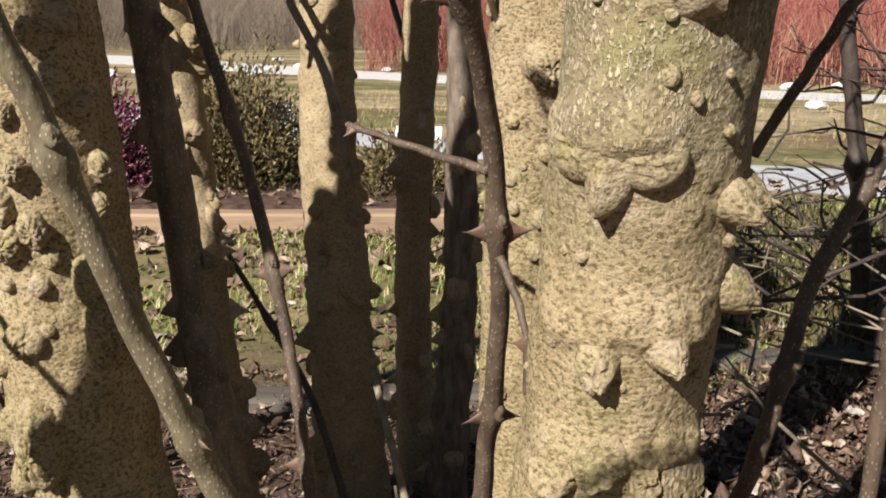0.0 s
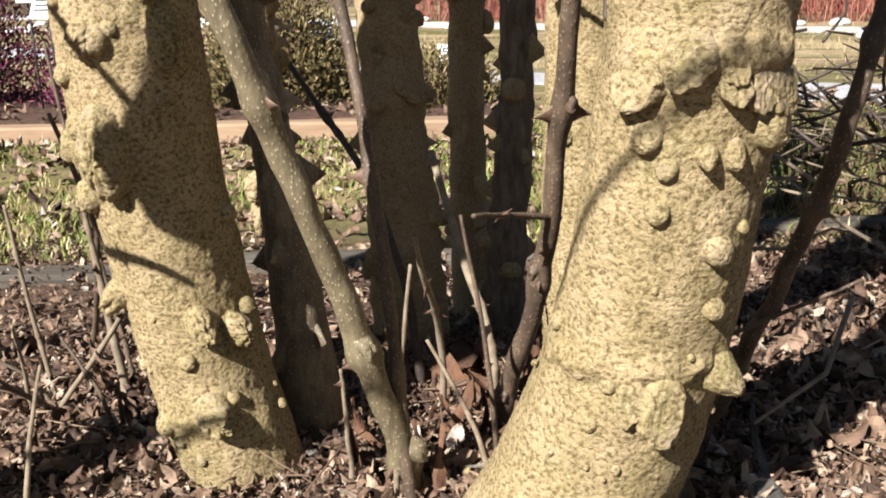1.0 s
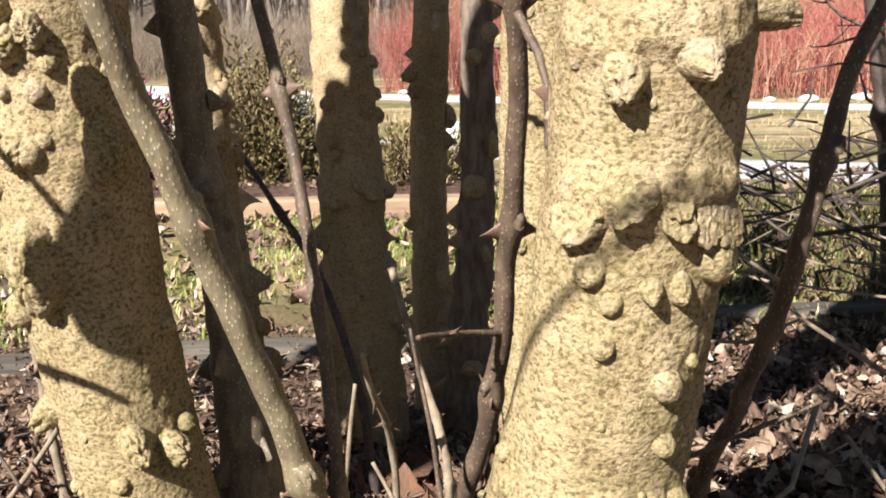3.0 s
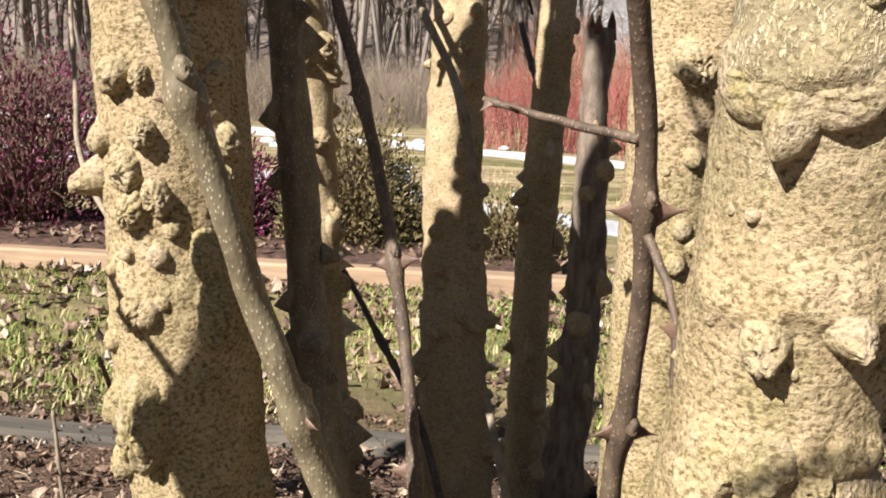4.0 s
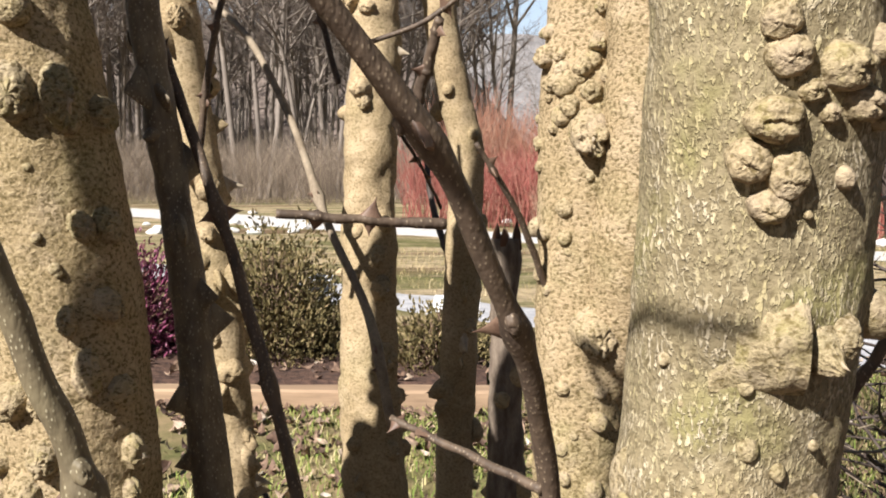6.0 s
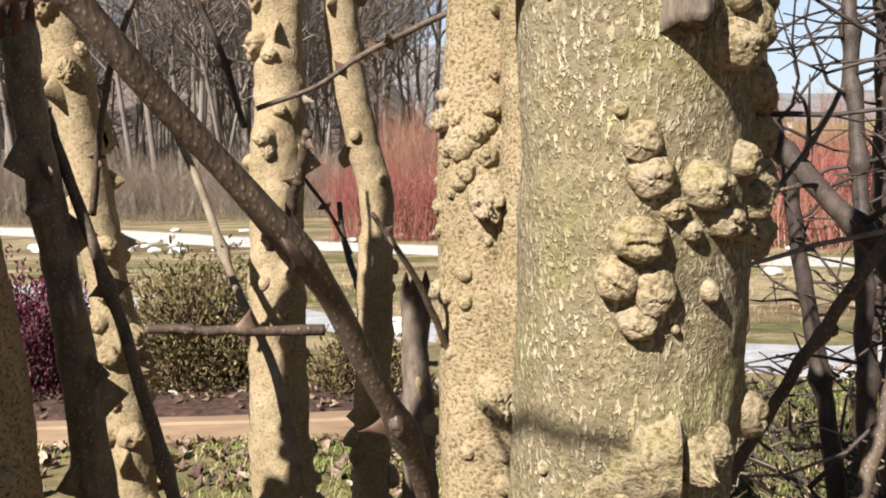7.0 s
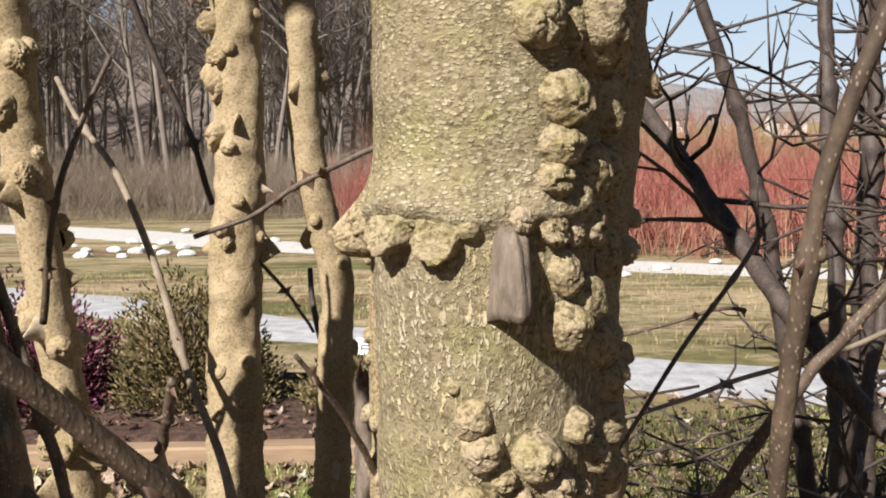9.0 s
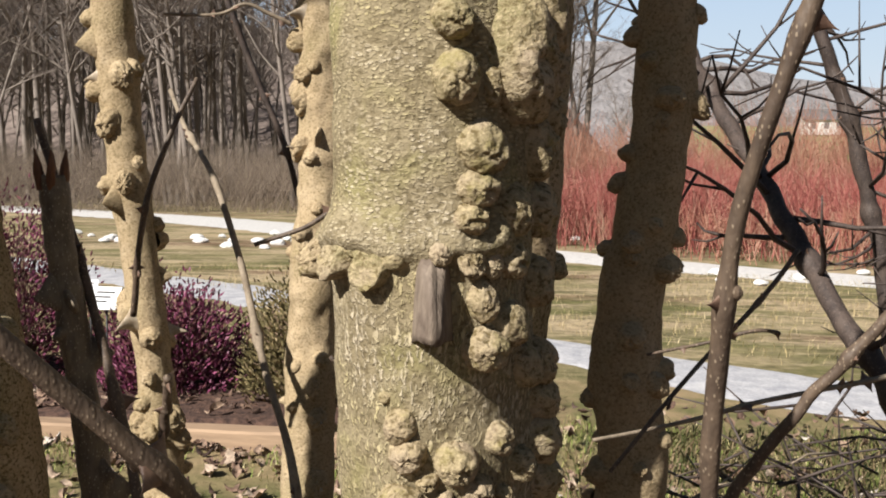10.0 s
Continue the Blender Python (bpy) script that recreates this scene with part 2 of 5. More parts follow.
GRASS = strand_material("grass_blades", ((0.0, (0.10, 0.15, 0.03)), (0.35, (0.17, 0.21, 0.05)), (0.6, (0.27, 0.27, 0.09)), (0.8, (0.42, 0.36, 0.18)), (1.0, (0.52, 0.45, 0.27))))
# brown and green weeds, their colour darkened to include the shade over them
WEEDS = strand_material("shade_toned_weeds", ((0.0, (0.045, 0.055, 0.018)), (0.4, (0.085, 0.085, 0.03)), (0.75, (0.12, 0.085, 0.048)), (1.0, (0.24, 0.18, 0.10))))
STRAW = strand_material("dry_grass", ((0.0, (0.20, 0.19, 0.07)), (0.4, (0.36, 0.28, 0.14)), (1.0, (0.50, 0.40, 0.24))))
HEATH = strand_material("heath_leaves", ((0.0, (0.09, 0.075, 0.033)), (0.5, (0.19, 0.155, 0.07)), (0.8, (0.29, 0.23, 0.11)), (1.0, (0.38, 0.29, 0.17))))
HEATH_DARK = strand_material("dark_heath_leaves", ((0.0, (0.07, 0.025, 0.035)), (0.6, (0.16, 0.05, 0.075)), (1.0, (0.22, 0.10, 0.085))))
BLOSSOM = strand_material("purple_heath_blossom", ((0.0, (0.13, 0.025, 0.06)), (0.5, (0.24, 0.055, 0.12)), (0.85, (0.36, 0.11, 0.20)), (1.0, (0.52, 0.28, 0.36))))
TWIGGY = strand_material("dry_heath_stalks", ((0.0, (0.09, 0.055, 0.04)), (0.6, (0.20, 0.13, 0.09)), (1.0, (0.34, 0.24, 0.17))))
REDSTEM = strand_material("red_dogwood_stems", ((0.0, (0.20, 0.05, 0.045)), (0.5, (0.31, 0.095, 0.08)), (0.85, (0.38, 0.16, 0.125)), (1.0, (0.43, 0.27, 0.20))), 0.6)
REDBARE = strand_material("brown_red_stems", ((0.0, (0.22, 0.09, 0.06)), (0.6, (0.36, 0.17, 0.115)), (1.0, (0.44, 0.28, 0.20))), 0.6)
FARBARK = plain("grey_forest_bark", (0.30, 0.255, 0.22), (0.185, 0.155, 0.135), 1.5, 0.9, 0.4, 0.02, 4, (1, 1, 0.3))
FARTWIG = strand_material("forest_twigs", ((0.0, (0.15, 0.12, 0.105)), (0.6, (0.225, 0.185, 0.16)), (1.0, (0.32, 0.265, 0.225))))
BRUSH = strand_material("forest_brush", ((0.0, (0.15, 0.115, 0.09)), (0.6, (0.26, 0.205, 0.16)), (1.0, (0.40, 0.325, 0.25))))
# the far hill's grey has distance haze mixed into the colour
HAZY_HILL = plain("hazy_wooded_hillside", (0.34, 0.32, 0.32), (0.24, 0.225, 0.225), 0.12, 1.0, 0.6, 2.0, 8, (1, 1, 0.5))
SLOPE = plain("leaf_covered_slope", (0.26, 0.205, 0.175), (0.175, 0.137, 0.117), 0.35, 1.0, 0.6, 0.5, 8, (1, 1, 0.35))
MEADOW = plain("green_meadow", (0.20, 0.27, 0.10), (0.29, 0.31, 0.14), 0.08, 1.0, 0.1, 0.2)
WALLWHITE = plain("white_farm_wall", (0.75, 0.73, 0.70), (0.66, 0.64, 0.62), 0.5, 0.8, 0.1)
ROOFGREY = plain("grey_roof", (0.16, 0.15, 0.15), (0.11, 0.10, 0.10), 0.8, 0.8, 0.1)


def sky_backdrop_material():
    """Pale spring sky low over the hills, a little bluer higher up."""
    m = Mat("pale_low_sky", 1.0, spec=0.0)
    z = m.height().outputs["Z"]
    c = m.ramp(m.math("MULTIPLY", z, 1 / 420), (0.0, (0.93, 0.97, 1.0)), (0.45, (0.72, 0.86, 1.0)), (1.0, (0.50, 0.70, 0.98)))
    m.colour((0.0, 0.0, 0.0))
    m.link(c, m.b.inputs["Emission Color"])
    m.b.inputs["Emission Strength"].default_value = 0.50
    return m.m


LOWSKY = sky_backdrop_material()

# ---- tools ----
rng = np.random.default_rng(7)


def mesh_of(name, verts, faces, material, smooth=True):
    me = bpy.data.meshes.new(name)
    me.from_pydata([tuple(map(float, v)) for v in verts], [], [tuple(map(int, f)) for f in faces])
    me.materials.append(material)
    if smooth:
        me.polygons.foreach_set("use_smooth", [True] * len(me.polygons))
    me.update()
    return me


def thing(name, label, category, group="", kind="", at=(0, 0, 0)):
    ob = new(name)
    ob.location = at
    ob.empty_display_size = 0.05
    return tagged(ob, label, category, group, kind)


def part(name, me, parent, label="", m=None, kind=""):
    ob = new(name, me)
    ob.parent = parent
    if m is not None:
        ob.matrix_local = m
    return tagged(ob, label, kind=kind)


def solid(name, me, label, category, group="", kind=""):
    return tagged(new(name, me), label, category, group, kind)


def glide(pts, n):
    """A smooth curve of n points through a few control points of any width."""
    p = np.array(pts, float)
    d = np.r_[0, np.cumsum(np.linalg.norm(np.diff(p[:, :3], axis=0), axis=1))]
    t = np.linspace(0, d[-1], n)
    m = np.gradient(p, d, axis=0)
    i = np.clip(np.searchsorted(d, t, side="right") - 1, 0, len(d) - 2)
    h = (d[i + 1] - d[i])[:, None]
    s = ((t - d[i])[:, None]) / h
    return (2 * s**3 - 3 * s**2 + 1) * p[i] + (s**3 - 2 * s**2 + s) * h * m[i] + (-2 * s**3 + 3 * s**2) * p[i + 1] + (s**3 - s**2) * h * m[i + 1]


def tube(path, radii, sides=8, close=True):
    """Vertices and faces of a round rod along a path."""
    path = np.asarray(path, float)
    tan = np.gradient(path, axis=0)
    tan /= np.linalg.norm(tan, axis=1)[:, None] + 1e-12
    side = np.cross(tan[0], (0.31, 0.93, 0.17))
    v, f = [], []
    a = np.linspace(0, 2 * math.pi, sides, endpoint=False)
    for k, (p, t, r) in enumerate(zip(path, tan, radii)):
        side = side - t * (side @ t)
        side /= np.linalg.norm(side) + 1e-12
        up = np.cross(t, side)
        v.append(p + r * (np.cos(a)[:, None] * side + np.sin(a)[:, None] * up))
    n = len(path)
    for k in range(n - 1):
        for j in range(sides):
            j2 = (j + 1) % sides
            f.append((k * sides + j, k * sides + j2, (k + 1) * sides + j2, (k + 1) * sides + j))
    if close:
        f.append(tuple(range(sides - 1, -1, -1)))
        f.append(tuple((n - 1) * sides + j for j in range(sides)))
    return np.vstack(v), f


class Heap:
    """Gathers many pieces into one mesh."""
    def __init__(self):
        self.v, self.f, self.n = [], [], 0

    def add(self, v, f):
        self.v.append(np.asarray(v, float))
        self.f.extend([tuple(i + self.n for i in q) for q in f])
        self.n += len(v)

    def mesh(self, name, material, smooth=True):
        return mesh_of(name, np.vstack(self.v), self.f, material, smooth)


def fbm(v, scale, octaves=3):
    """Fractal noise, about -1 to 1, at many points."""
    return np.array([noise.fractal(Vector(p) * scale, 0.6, 2.1, octaves) for p in v])


def ground_z(x, y):
    """The height of the ground: a low mound of mulch round the clump, flat beyond."""
    d = math.hypot((x + 0.02) * 0.8, (y - 0.42) * 0.85)
    s = min(1.0, max(0.0, (d - 0.12) / 0.85))
    s = s * s * (3 - 2 * s)
    return -0.012 - 0.088 * s + 0.012 * noise.noise(Vector((x * 3.1, y * 3.1, 0.3))) * (1 if y < 3 else 0)

# ---- ground and the large forms ----
def build_ground():
    u = np.linspace(-1, 1, 231)
    xs = np.sinh(u * 7.2) / np.sinh(7.2) * 700
    ys = np.r_[-np.sinh(np.linspace(4.5, 0.05, 50)) * 8.5, np.sinh(np.linspace(0, 7.4, 230)) / np.sinh(7.4) * 700 + 0.3]
    v = [(x, y, ground_z(x, y) + (0.004 * noise.noise(Vector((x * 21, y * 21, 0))) if abs(x) < 3 and 0 < y < 3 else 0)) for y in ys for x in xs]
    n = len(xs)
    f = [(j * n + i, j * n + i + 1, (j + 1) * n + i + 1, (j + 1) * n + i) for j in range(len(ys) - 1) for i in range(n - 1)]
    solid("ground", mesh_of("ground", v, f, GROUND), "brown mulch and patchy spring grass over soil", "ground", kind="structure")


def strip(name, centre, half, z, material, label):
    """A flat path with slightly ragged edges along a centre line."""
    c = glide([(*p, h) for p, h in zip(centre, half)], 160)
    c3 = np.c_[c[:, :2], np.zeros(len(c))]
    t = np.gradient(c3[:, :2], axis=0)
    t /= np.linalg.norm(t, axis=1)[:, None]
    nrm = np.c_[-t[:, 1], t[:, 0]]
    cols = np.linspace(-1, 1, 9)
    v, f = [], []
    for k in range(len(c)):
        for s in cols:
            w = c[k, 2] * (1 + (0.14 * noise.noise(Vector((k * 0.7, s * 3, 1))) if abs(s) == 1 else 0))
            q = c[k, :2] + nrm[k] * s * w
            v.append((q[0], q[1], z - 0.012 * s * s + 0.004 * noise.noise(Vector((q[0] * 3, q[1] * 3, 2)))))
    m = len(cols)
    for k in range(len(c) - 1):
        for j in range(m - 1):
            f.append((k * m + j + 1, k * m + j, (k + 1) * m + j, (k + 1) * m + j + 1))
    solid(name, mesh_of(name, v, f, material), label, "path", kind="structure")


def beam(length, deep, high, seed):
    """A squared timber along x with worn edges, its foot at z = 0."""
    n = 24
    ring = [(-deep / 2, 0.006), (-deep / 2 + 0.006, 0), (deep / 2 - 0.006, 0), (deep / 2, 0.006), (deep / 2, high - 0.008), (deep / 2 - 0.008, high), (-deep / 2 + 0.008, high), (-deep / 2, high - 0.008)]
    v, f = [], []
    for k in range(n):
        for y, z in ring:
            w = Vector((k * 0.4 + seed, y * 9, z * 9))
            v.append((length * k / (n - 1) - length / 2, y + 0.003 * noise.noise(w), z + 0.003 * noise.noise(w + Vector((5, 0, 0)))))
    for k in range(n - 1):
        for j in range(8):
            f.append((k * 8 + j, (k + 1) * 8 + j, (k + 1) * 8 + (j + 1) % 8, k * 8 + (j + 1) % 8))
    f += [tuple(range(8)), tuple((n - 1) * 8 + j for j in range(7, -1, -1))]
    return v, f


def build_edging():
    bed = thing("bed_edging", "sawn brown timber edging of a raised flower bed", "edging")
    for k, (x0, x1) in enumerate(((-6.4, -4.0), (-3.99, -1.95), (-1.94, 0.04))):
        v, f = beam(x1 - x0, 0.09, 0.09, k * 3)
        part("timber", mesh_of("timber", v, f, TIMBER, False), bed, m=pose((x0 + x1) / 2, 2.86 + 0.004 * k, -0.127, 0, 0, 0.3 * (k - 1)))
    old = thing("old_edging", "weathered grey timber edging half buried in leaf litter", "edging")
    for k, (x0, x1, y0, turn) in enumerate(((-2.6, -0.55, 1.40, 0), (-0.53, 0.42, 1.485, 3.0), (0.44, 1.9, 1.74, 8.0))):
        v, f = beam(x1 - x0, 0.07, 0.07, 20 + k * 3)
        part("timber", mesh_of("timber", v, f, OLD_TIMBER, False), old, m=pose((x0 + x1) / 2, y0, -0.150, 0, 0, turn))
    # soil heaped in the bed behind the timber
    xs, ys = np.linspace(-6.4, 0.02, 110), np.linspace(2.90, 4.3, 24)
    v = []
    for y in ys:
        for x in xs:
            edge = min(1, (y - 2.90) / 0.1 + 0.55) * min(1, (4.3 - y) / 0.3)
            v.append((x, y, -0.115 + 0.075 * edge + 0.02 * noise.noise(Vector((x * 6, y * 6, 4)))))
    n = len(xs)
    f = [(j * n + i, j * n + i + 1, (j + 1) * n + i + 1, (j + 1) * n + i) for j in range(len(ys) - 1) for i in range(n - 1)]
    solid("bed_soil", mesh_of("bed_soil", v, f, BED_SOIL), "dark mulched soil in the raised bed", "soil", kind="structure")


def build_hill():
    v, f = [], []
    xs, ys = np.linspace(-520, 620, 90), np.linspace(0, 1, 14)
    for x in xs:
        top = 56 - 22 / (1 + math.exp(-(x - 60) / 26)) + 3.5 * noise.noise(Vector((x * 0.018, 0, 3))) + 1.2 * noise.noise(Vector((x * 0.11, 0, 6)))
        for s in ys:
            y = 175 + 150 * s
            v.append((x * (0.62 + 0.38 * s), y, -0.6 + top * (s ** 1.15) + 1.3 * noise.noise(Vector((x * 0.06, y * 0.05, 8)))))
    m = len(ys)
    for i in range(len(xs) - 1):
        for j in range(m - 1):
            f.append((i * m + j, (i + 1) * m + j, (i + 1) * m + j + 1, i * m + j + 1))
    solid("backdrop_hill", mesh_of("backdrop_hill", v, f, HAZY_HILL), "hill covered in bare woods, greyed for distance haze", "hill", kind="structure")


def build_slope():
    """The wooded slope that rises behind the first trees and falls away towards the open field."""
    v, f = [], []
    xs, ss = np.linspace(-130, 26, 70), np.linspace(0, 1, 12)
    for x in xs:
        fall = 1 / (1 + math.exp((x - 2) / 4.5))
        for s in ss:
            y = 62 + 60 * s
            v.append((x * (0.75 + 0.25 * s), y, -0.5 + (23 + 3 * noise.noise(Vector((x * 0.05, 0, 4)))) * fall * s ** 1.1 + 0.9 * noise.noise(Vector((x * 0.16, y * 0.12, 2)))))
    m = len(ss)
    for i in range(len(xs) - 1):
        for j in range(m - 1):
            f.append((i * m + j, (i + 1) * m + j, (i + 1) * m + j + 1, i * m + j + 1))
    solid("backdrop_slope", mesh_of("backdrop_slope", v, f, SLOPE), "brown leaf-covered slope under the bare woods", "slope", kind="structure")


def build_low_sky():
    v, f = [], []
    for k in range(41):
        a = radians(-60 + 120 * k / 40)
        for j in range(9):
            v.append((1400 * math.sin(a), 1400 * math.cos(a), -5 + 52 * j))
    for k in range(40):
        for j in range(8):
            f.append((k * 9 + j, k * 9 + j + 1, (k + 1) * 9 + j + 1, (k + 1) * 9 + j))
    solid("backdrop_sky", mesh_of("backdrop_sky", v, f, LOWSKY), "pale blue spring sky low over the hills", "sky", kind="structure")


build_ground()
build_low_sky()
strip("path_near", [(6.5, 3.1), (3.2, 3.55), (1.45, 3.95), (0.40, 4.68), (-2.1, 6.75), (-6.5, 9.6)], [0.42, 0.42, 0.44, 0.36, 0.5, 0.5], -0.092, GRAVEL_NEAR, "pale grey gravel footpath between grass strips")
strip("path_far", [(9.5, 6.3), (5.2, 7.9), (2.6, 9.6), (-1.5, 13.4), (-8.0, 20.6), (-22, 31)], [0.55, 0.55, 0.62, 0.75, 1.3, 1.6], -0.088, GRAVEL, "bright white gravel path across the field")
build_edging()
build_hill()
build_slope()

# ---- the prickly clump: axis and radius of each stem, from the ground up ----
RIGHT = [(0.014, 0.515, -0.06, 0.076), (0.026, 0.520, 0.00, 0.071), (0.050, 0.512, 0.06, 0.0645), (0.072, 0.500, 0.14, 0.0575), (0.085, 0.486, 0.22, 0.0525), (0.094, 0.472, 0.32, 0.0500), (0.100, 0.452, 0.44, 0.0485), (0.105, 0.428, 0.56, 0.0480), (0.107, 0.412, 0.66, 0.0470), (0.106, 0.400, 0.76, 0.0455), (0.106, 0.392, 0.86, 0.0440), (0.110, 0.385, 1.00, 0.0430), (0.118, 0.380, 1.30, 0.040)]
LEFT = [(-0.205, 0.625, -0.06, 0.050), (-0.222, 0.625, 0.00, 0.049), (-0.243, 0.628, 0.08, 0.049), (-0.262, 0.630, 0.18, 0.050), (-0.274, 0.630, 0.28, 0.051), (-0.281, 0.630, 0.40, 0.0515), (-0.287, 0.630, 0.52, 0.051), (-0.300, 0.630, 0.64, 0.049), (-0.322, 0.632, 0.78, 0.047), (-0.331, 0.634, 0.90, 0.043), (-0.302, 0.636, 1.03, 0.041), (-0.286, 0.638, 1.3, 0.038)]
MIDDLE = [(-0.103, 0.960, -0.13, 0.046), (-0.109, 0.964, 0.03, 0.0425), (-0.119, 0.987, 0.226, 0.037), (-0.130, 1.010, 0.416, 0.0325), (-0.131, 1.033, 0.607, 0.0300), (-0.126, 1.056, 0.80, 0.0285), (-0.129, 1.079, 0.99, 0.0275), (-0.14, 1.10, 1.3, 0.025)]
SLIM = [(-0.0363, 1.11, -0.13, 0.0262), (-0.0373, 1.11, 0.147, 0.0239), (-0.0382, 1.11, 0.293, 0.023), (-0.0316, 1.11, 0.44, 0.0221), (-0.025, 1.11, 0.586, 0.021), (-0.0232, 1.11, 0.677, 0.0206), (-0.0382, 1.11, 0.742, 0.0203), (-0.0532, 1.11, 0.824, 0.0198), (-0.057, 1.11, 0.925, 0.0188), (-0.0652, 1.11, 1.245, 0.0171)]
SNAG = [(0.000, 1.000, -0.12, 0.027), (0.006, 1.000, 0.03, 0.0245), (0.016, 1.000, 0.16, 0.0220), (0.021, 1.000, 0.28, 0.0198), (0.021, 1.000, 0.40, 0.0176), (0.020, 1.000, 0.50, 0.0160), (0.022, 1.000, 0.572, 0.0150)]
BEHIND = [(0.075, 0.735, -0.12, 0.040), (0.071, 0.735, 0.10, 0.038), (0.069, 0.735, 0.30, 0.0365), (0.072, 0.735, 0.45, 0.0360), (0.074, 0.735, 0.56, 0.0365), (0.075, 0.735, 0.66, 0.0370), (0.082, 0.735, 0.78, 0.0365), (0.088, 0.735, 0.9, 0.035), (0.10, 0.73, 1.3, 0.032)]
SHADED = [(0.13, 0.850, -0.12, 0.040), (0.165, 0.850, 0.20, 0.037), (0.212, 0.850, 0.42, 0.035), (0.240, 0.850, 0.53, 0.0335), (0.231, 0.850, 0.61, 0.0325), (0.234, 0.850, 0.69, 0.031), (0.247, 0.850, 0.765, 0.0295), (0.258, 0.850, 0.85, 0.028), (0.262, 0.850, 1.0, 0.027), (0.27, 0.85, 1.3, 0.025)]
FARLEFT = [(-0.2215, 0.8755, -0.11, 0.0268), (-0.2308, 0.8837, 0.12, 0.0234), (-0.2492, 0.8975, 0.324, 0.0195), (-0.259, 0.906, 0.449, 0.0197), (-0.2732, 0.9142, 0.574, 0.0199), (-0.293, 0.9222, 0.699, 0.0202), (-0.3129, 0.9302, 0.825, 0.0211), (-0.3259, 0.935, 0.95, 0.0217), (-0.3589, 0.935, 1.3, 0.0193)]
DARK = [(-0.173, 0.692, -0.07, 0.0315), (-0.1801, 0.692, 0.08, 0.0246), (-0.1909, 0.692, 0.225, 0.0174), (-0.2044, 0.692, 0.34, 0.0154), (-0.2154, 0.692, 0.457, 0.0136), (-0.2286, 0.692, 0.573, 0.0126), (-0.2439, 0.692, 0.69, 0.0118), (-0.2579, 0.692, 0.8, 0.0111)]
# hidden behind RIGHT; added to cast shade on SHADED
SHADE_TWIN = [(0.080, 0.732, 0.46, 0.026), (0.104, 0.712, 0.54, 0.034), (0.118, 0.697, 0.66, 0.037), (0.129, 0.693, 0.9, 0.042), (0.136, 0.683, 1.3, 0.042)]
# thin stems
SMOOTH = [(-0.066, 0.590, -0.05, 0.0125), (-0.080, 0.562, 0.03, 0.0108), (-0.091, 0.549, 0.077, 0.0100), (-0.117, 0.526, 0.180, 0.0092), (-0.147, 0.502, 0.284, 0.0086), (-0.176, 0.478, 0.387, 0.0080), (-0.202, 0.454, 0.491, 0.0075), (-0.227, 0.430, 0.595, 0.0070), (-0.27, 0.39, 0.76, 0.006)]
FRONT = [(-0.004, 0.7, -0.06, 0.0095), (-0.005, 0.673, 0.02, 0.0081), (0.015, 0.643, 0.1, 0.0078), (0.028, 0.606, 0.2, 0.0073), (0.034, 0.569, 0.3, 0.0068), (0.035, 0.532, 0.4, 0.0062), (0.025, 0.495, 0.5, 0.0058), (0.004, 0.445, 0.58, 0.0056), (-0.029, 0.402, 0.65, 0.0053), (-0.079, 0.359, 0.72, 0.0051), (-0.139, 0.319, 0.8, 0.0045), (-0.214, 0.269, 0.9, 0.0035)]
LANKY = [(-0.073, 0.545, -0.04, 0.0055), (-0.080, 0.552, 0.06, 0.0050), (-0.087, 0.564, 0.137, 0.0048), (-0.100, 0.591, 0.245, 0.0047), (-0.119, 0.619, 0.354, 0.0046), (-0.147, 0.646, 0.463, 0.0046), (-0.184, 0.673, 0.572, 0.0044), (-0.226, 0.700, 0.681, 0.0042), (-0.30, 0.74, 0.85, 0.0035)]
SLANT = [(0.149, 0.643, -0.03, 0.0064), (0.166, 0.615, 0.0557, 0.0062), (0.1759, 0.585, 0.1167, 0.006), (0.1992, 0.555, 0.2163, 0.006), (0.212, 0.532, 0.302, 0.0058), (0.237, 0.552, 0.382, 0.0056), (0.281, 0.571, 0.461, 0.0052), (0.33, 0.6, 0.56, 0.0045)]
UPRIGHT = [(0.262, 0.50, -0.06, 0.0055), (0.250, 0.47, 0.30, 0.0050), (0.241, 0.433, 0.59, 0.0042), (0.237, 0.417, 0.644, 0.0040), (0.235, 0.402, 0.698, 0.0048), (0.236, 0.386, 0.752, 0.0038), (0.243, 0.371, 0.806, 0.0036), (0.258, 0.356, 0.862, 0.0034), (0.30, 0.33, 0.97, 0.003)]
CROSSING = [(0.225, 0.64, 0.46, 0.0040), (0.255, 0.618, 0.53, 0.0042), (0.285, 0.601, 0.59, 0.0042), (0.320, 0.584, 0.65, 0.0040), (0.362, 0.567, 0.71, 0.0037), (0.45, 0.54, 0.83, 0.003)]
# knobs on the bark: form, height, bearing from the front, radius and, for some, how many times taller than wide
LEFT_LOW = ["d 0.319 -46 0.0089", "d 0.270 -63 0.0137", "b 0.266 -14 0.0182 1.5", "l 0.233 -47 0.0117", "d 0.284 -36 0.0106", "d 0.294 37 0.0051 1.5", "d 0.202 81 0.0072", "b 0.337 44 0.0128 1.5", "d 0.341 -5 0.0103", "r 0.157 -57 0.0111", "r 0.127 25 0.0119", "d 0.101 5 0.0067", "b 0.112 55 0.0117", "d 0.125 76 0.0073", "r 0.057 13 0.0145", "d 0.053 -45 0.0104", "d 0.023 -15 0.0047", "d 0.036 83 0.0047", "d 0.062 33 0.0054", "d 0.040 -32 0.0056", "d 0.101 -49 0.0047", "d 0.104 35 0.0040"]
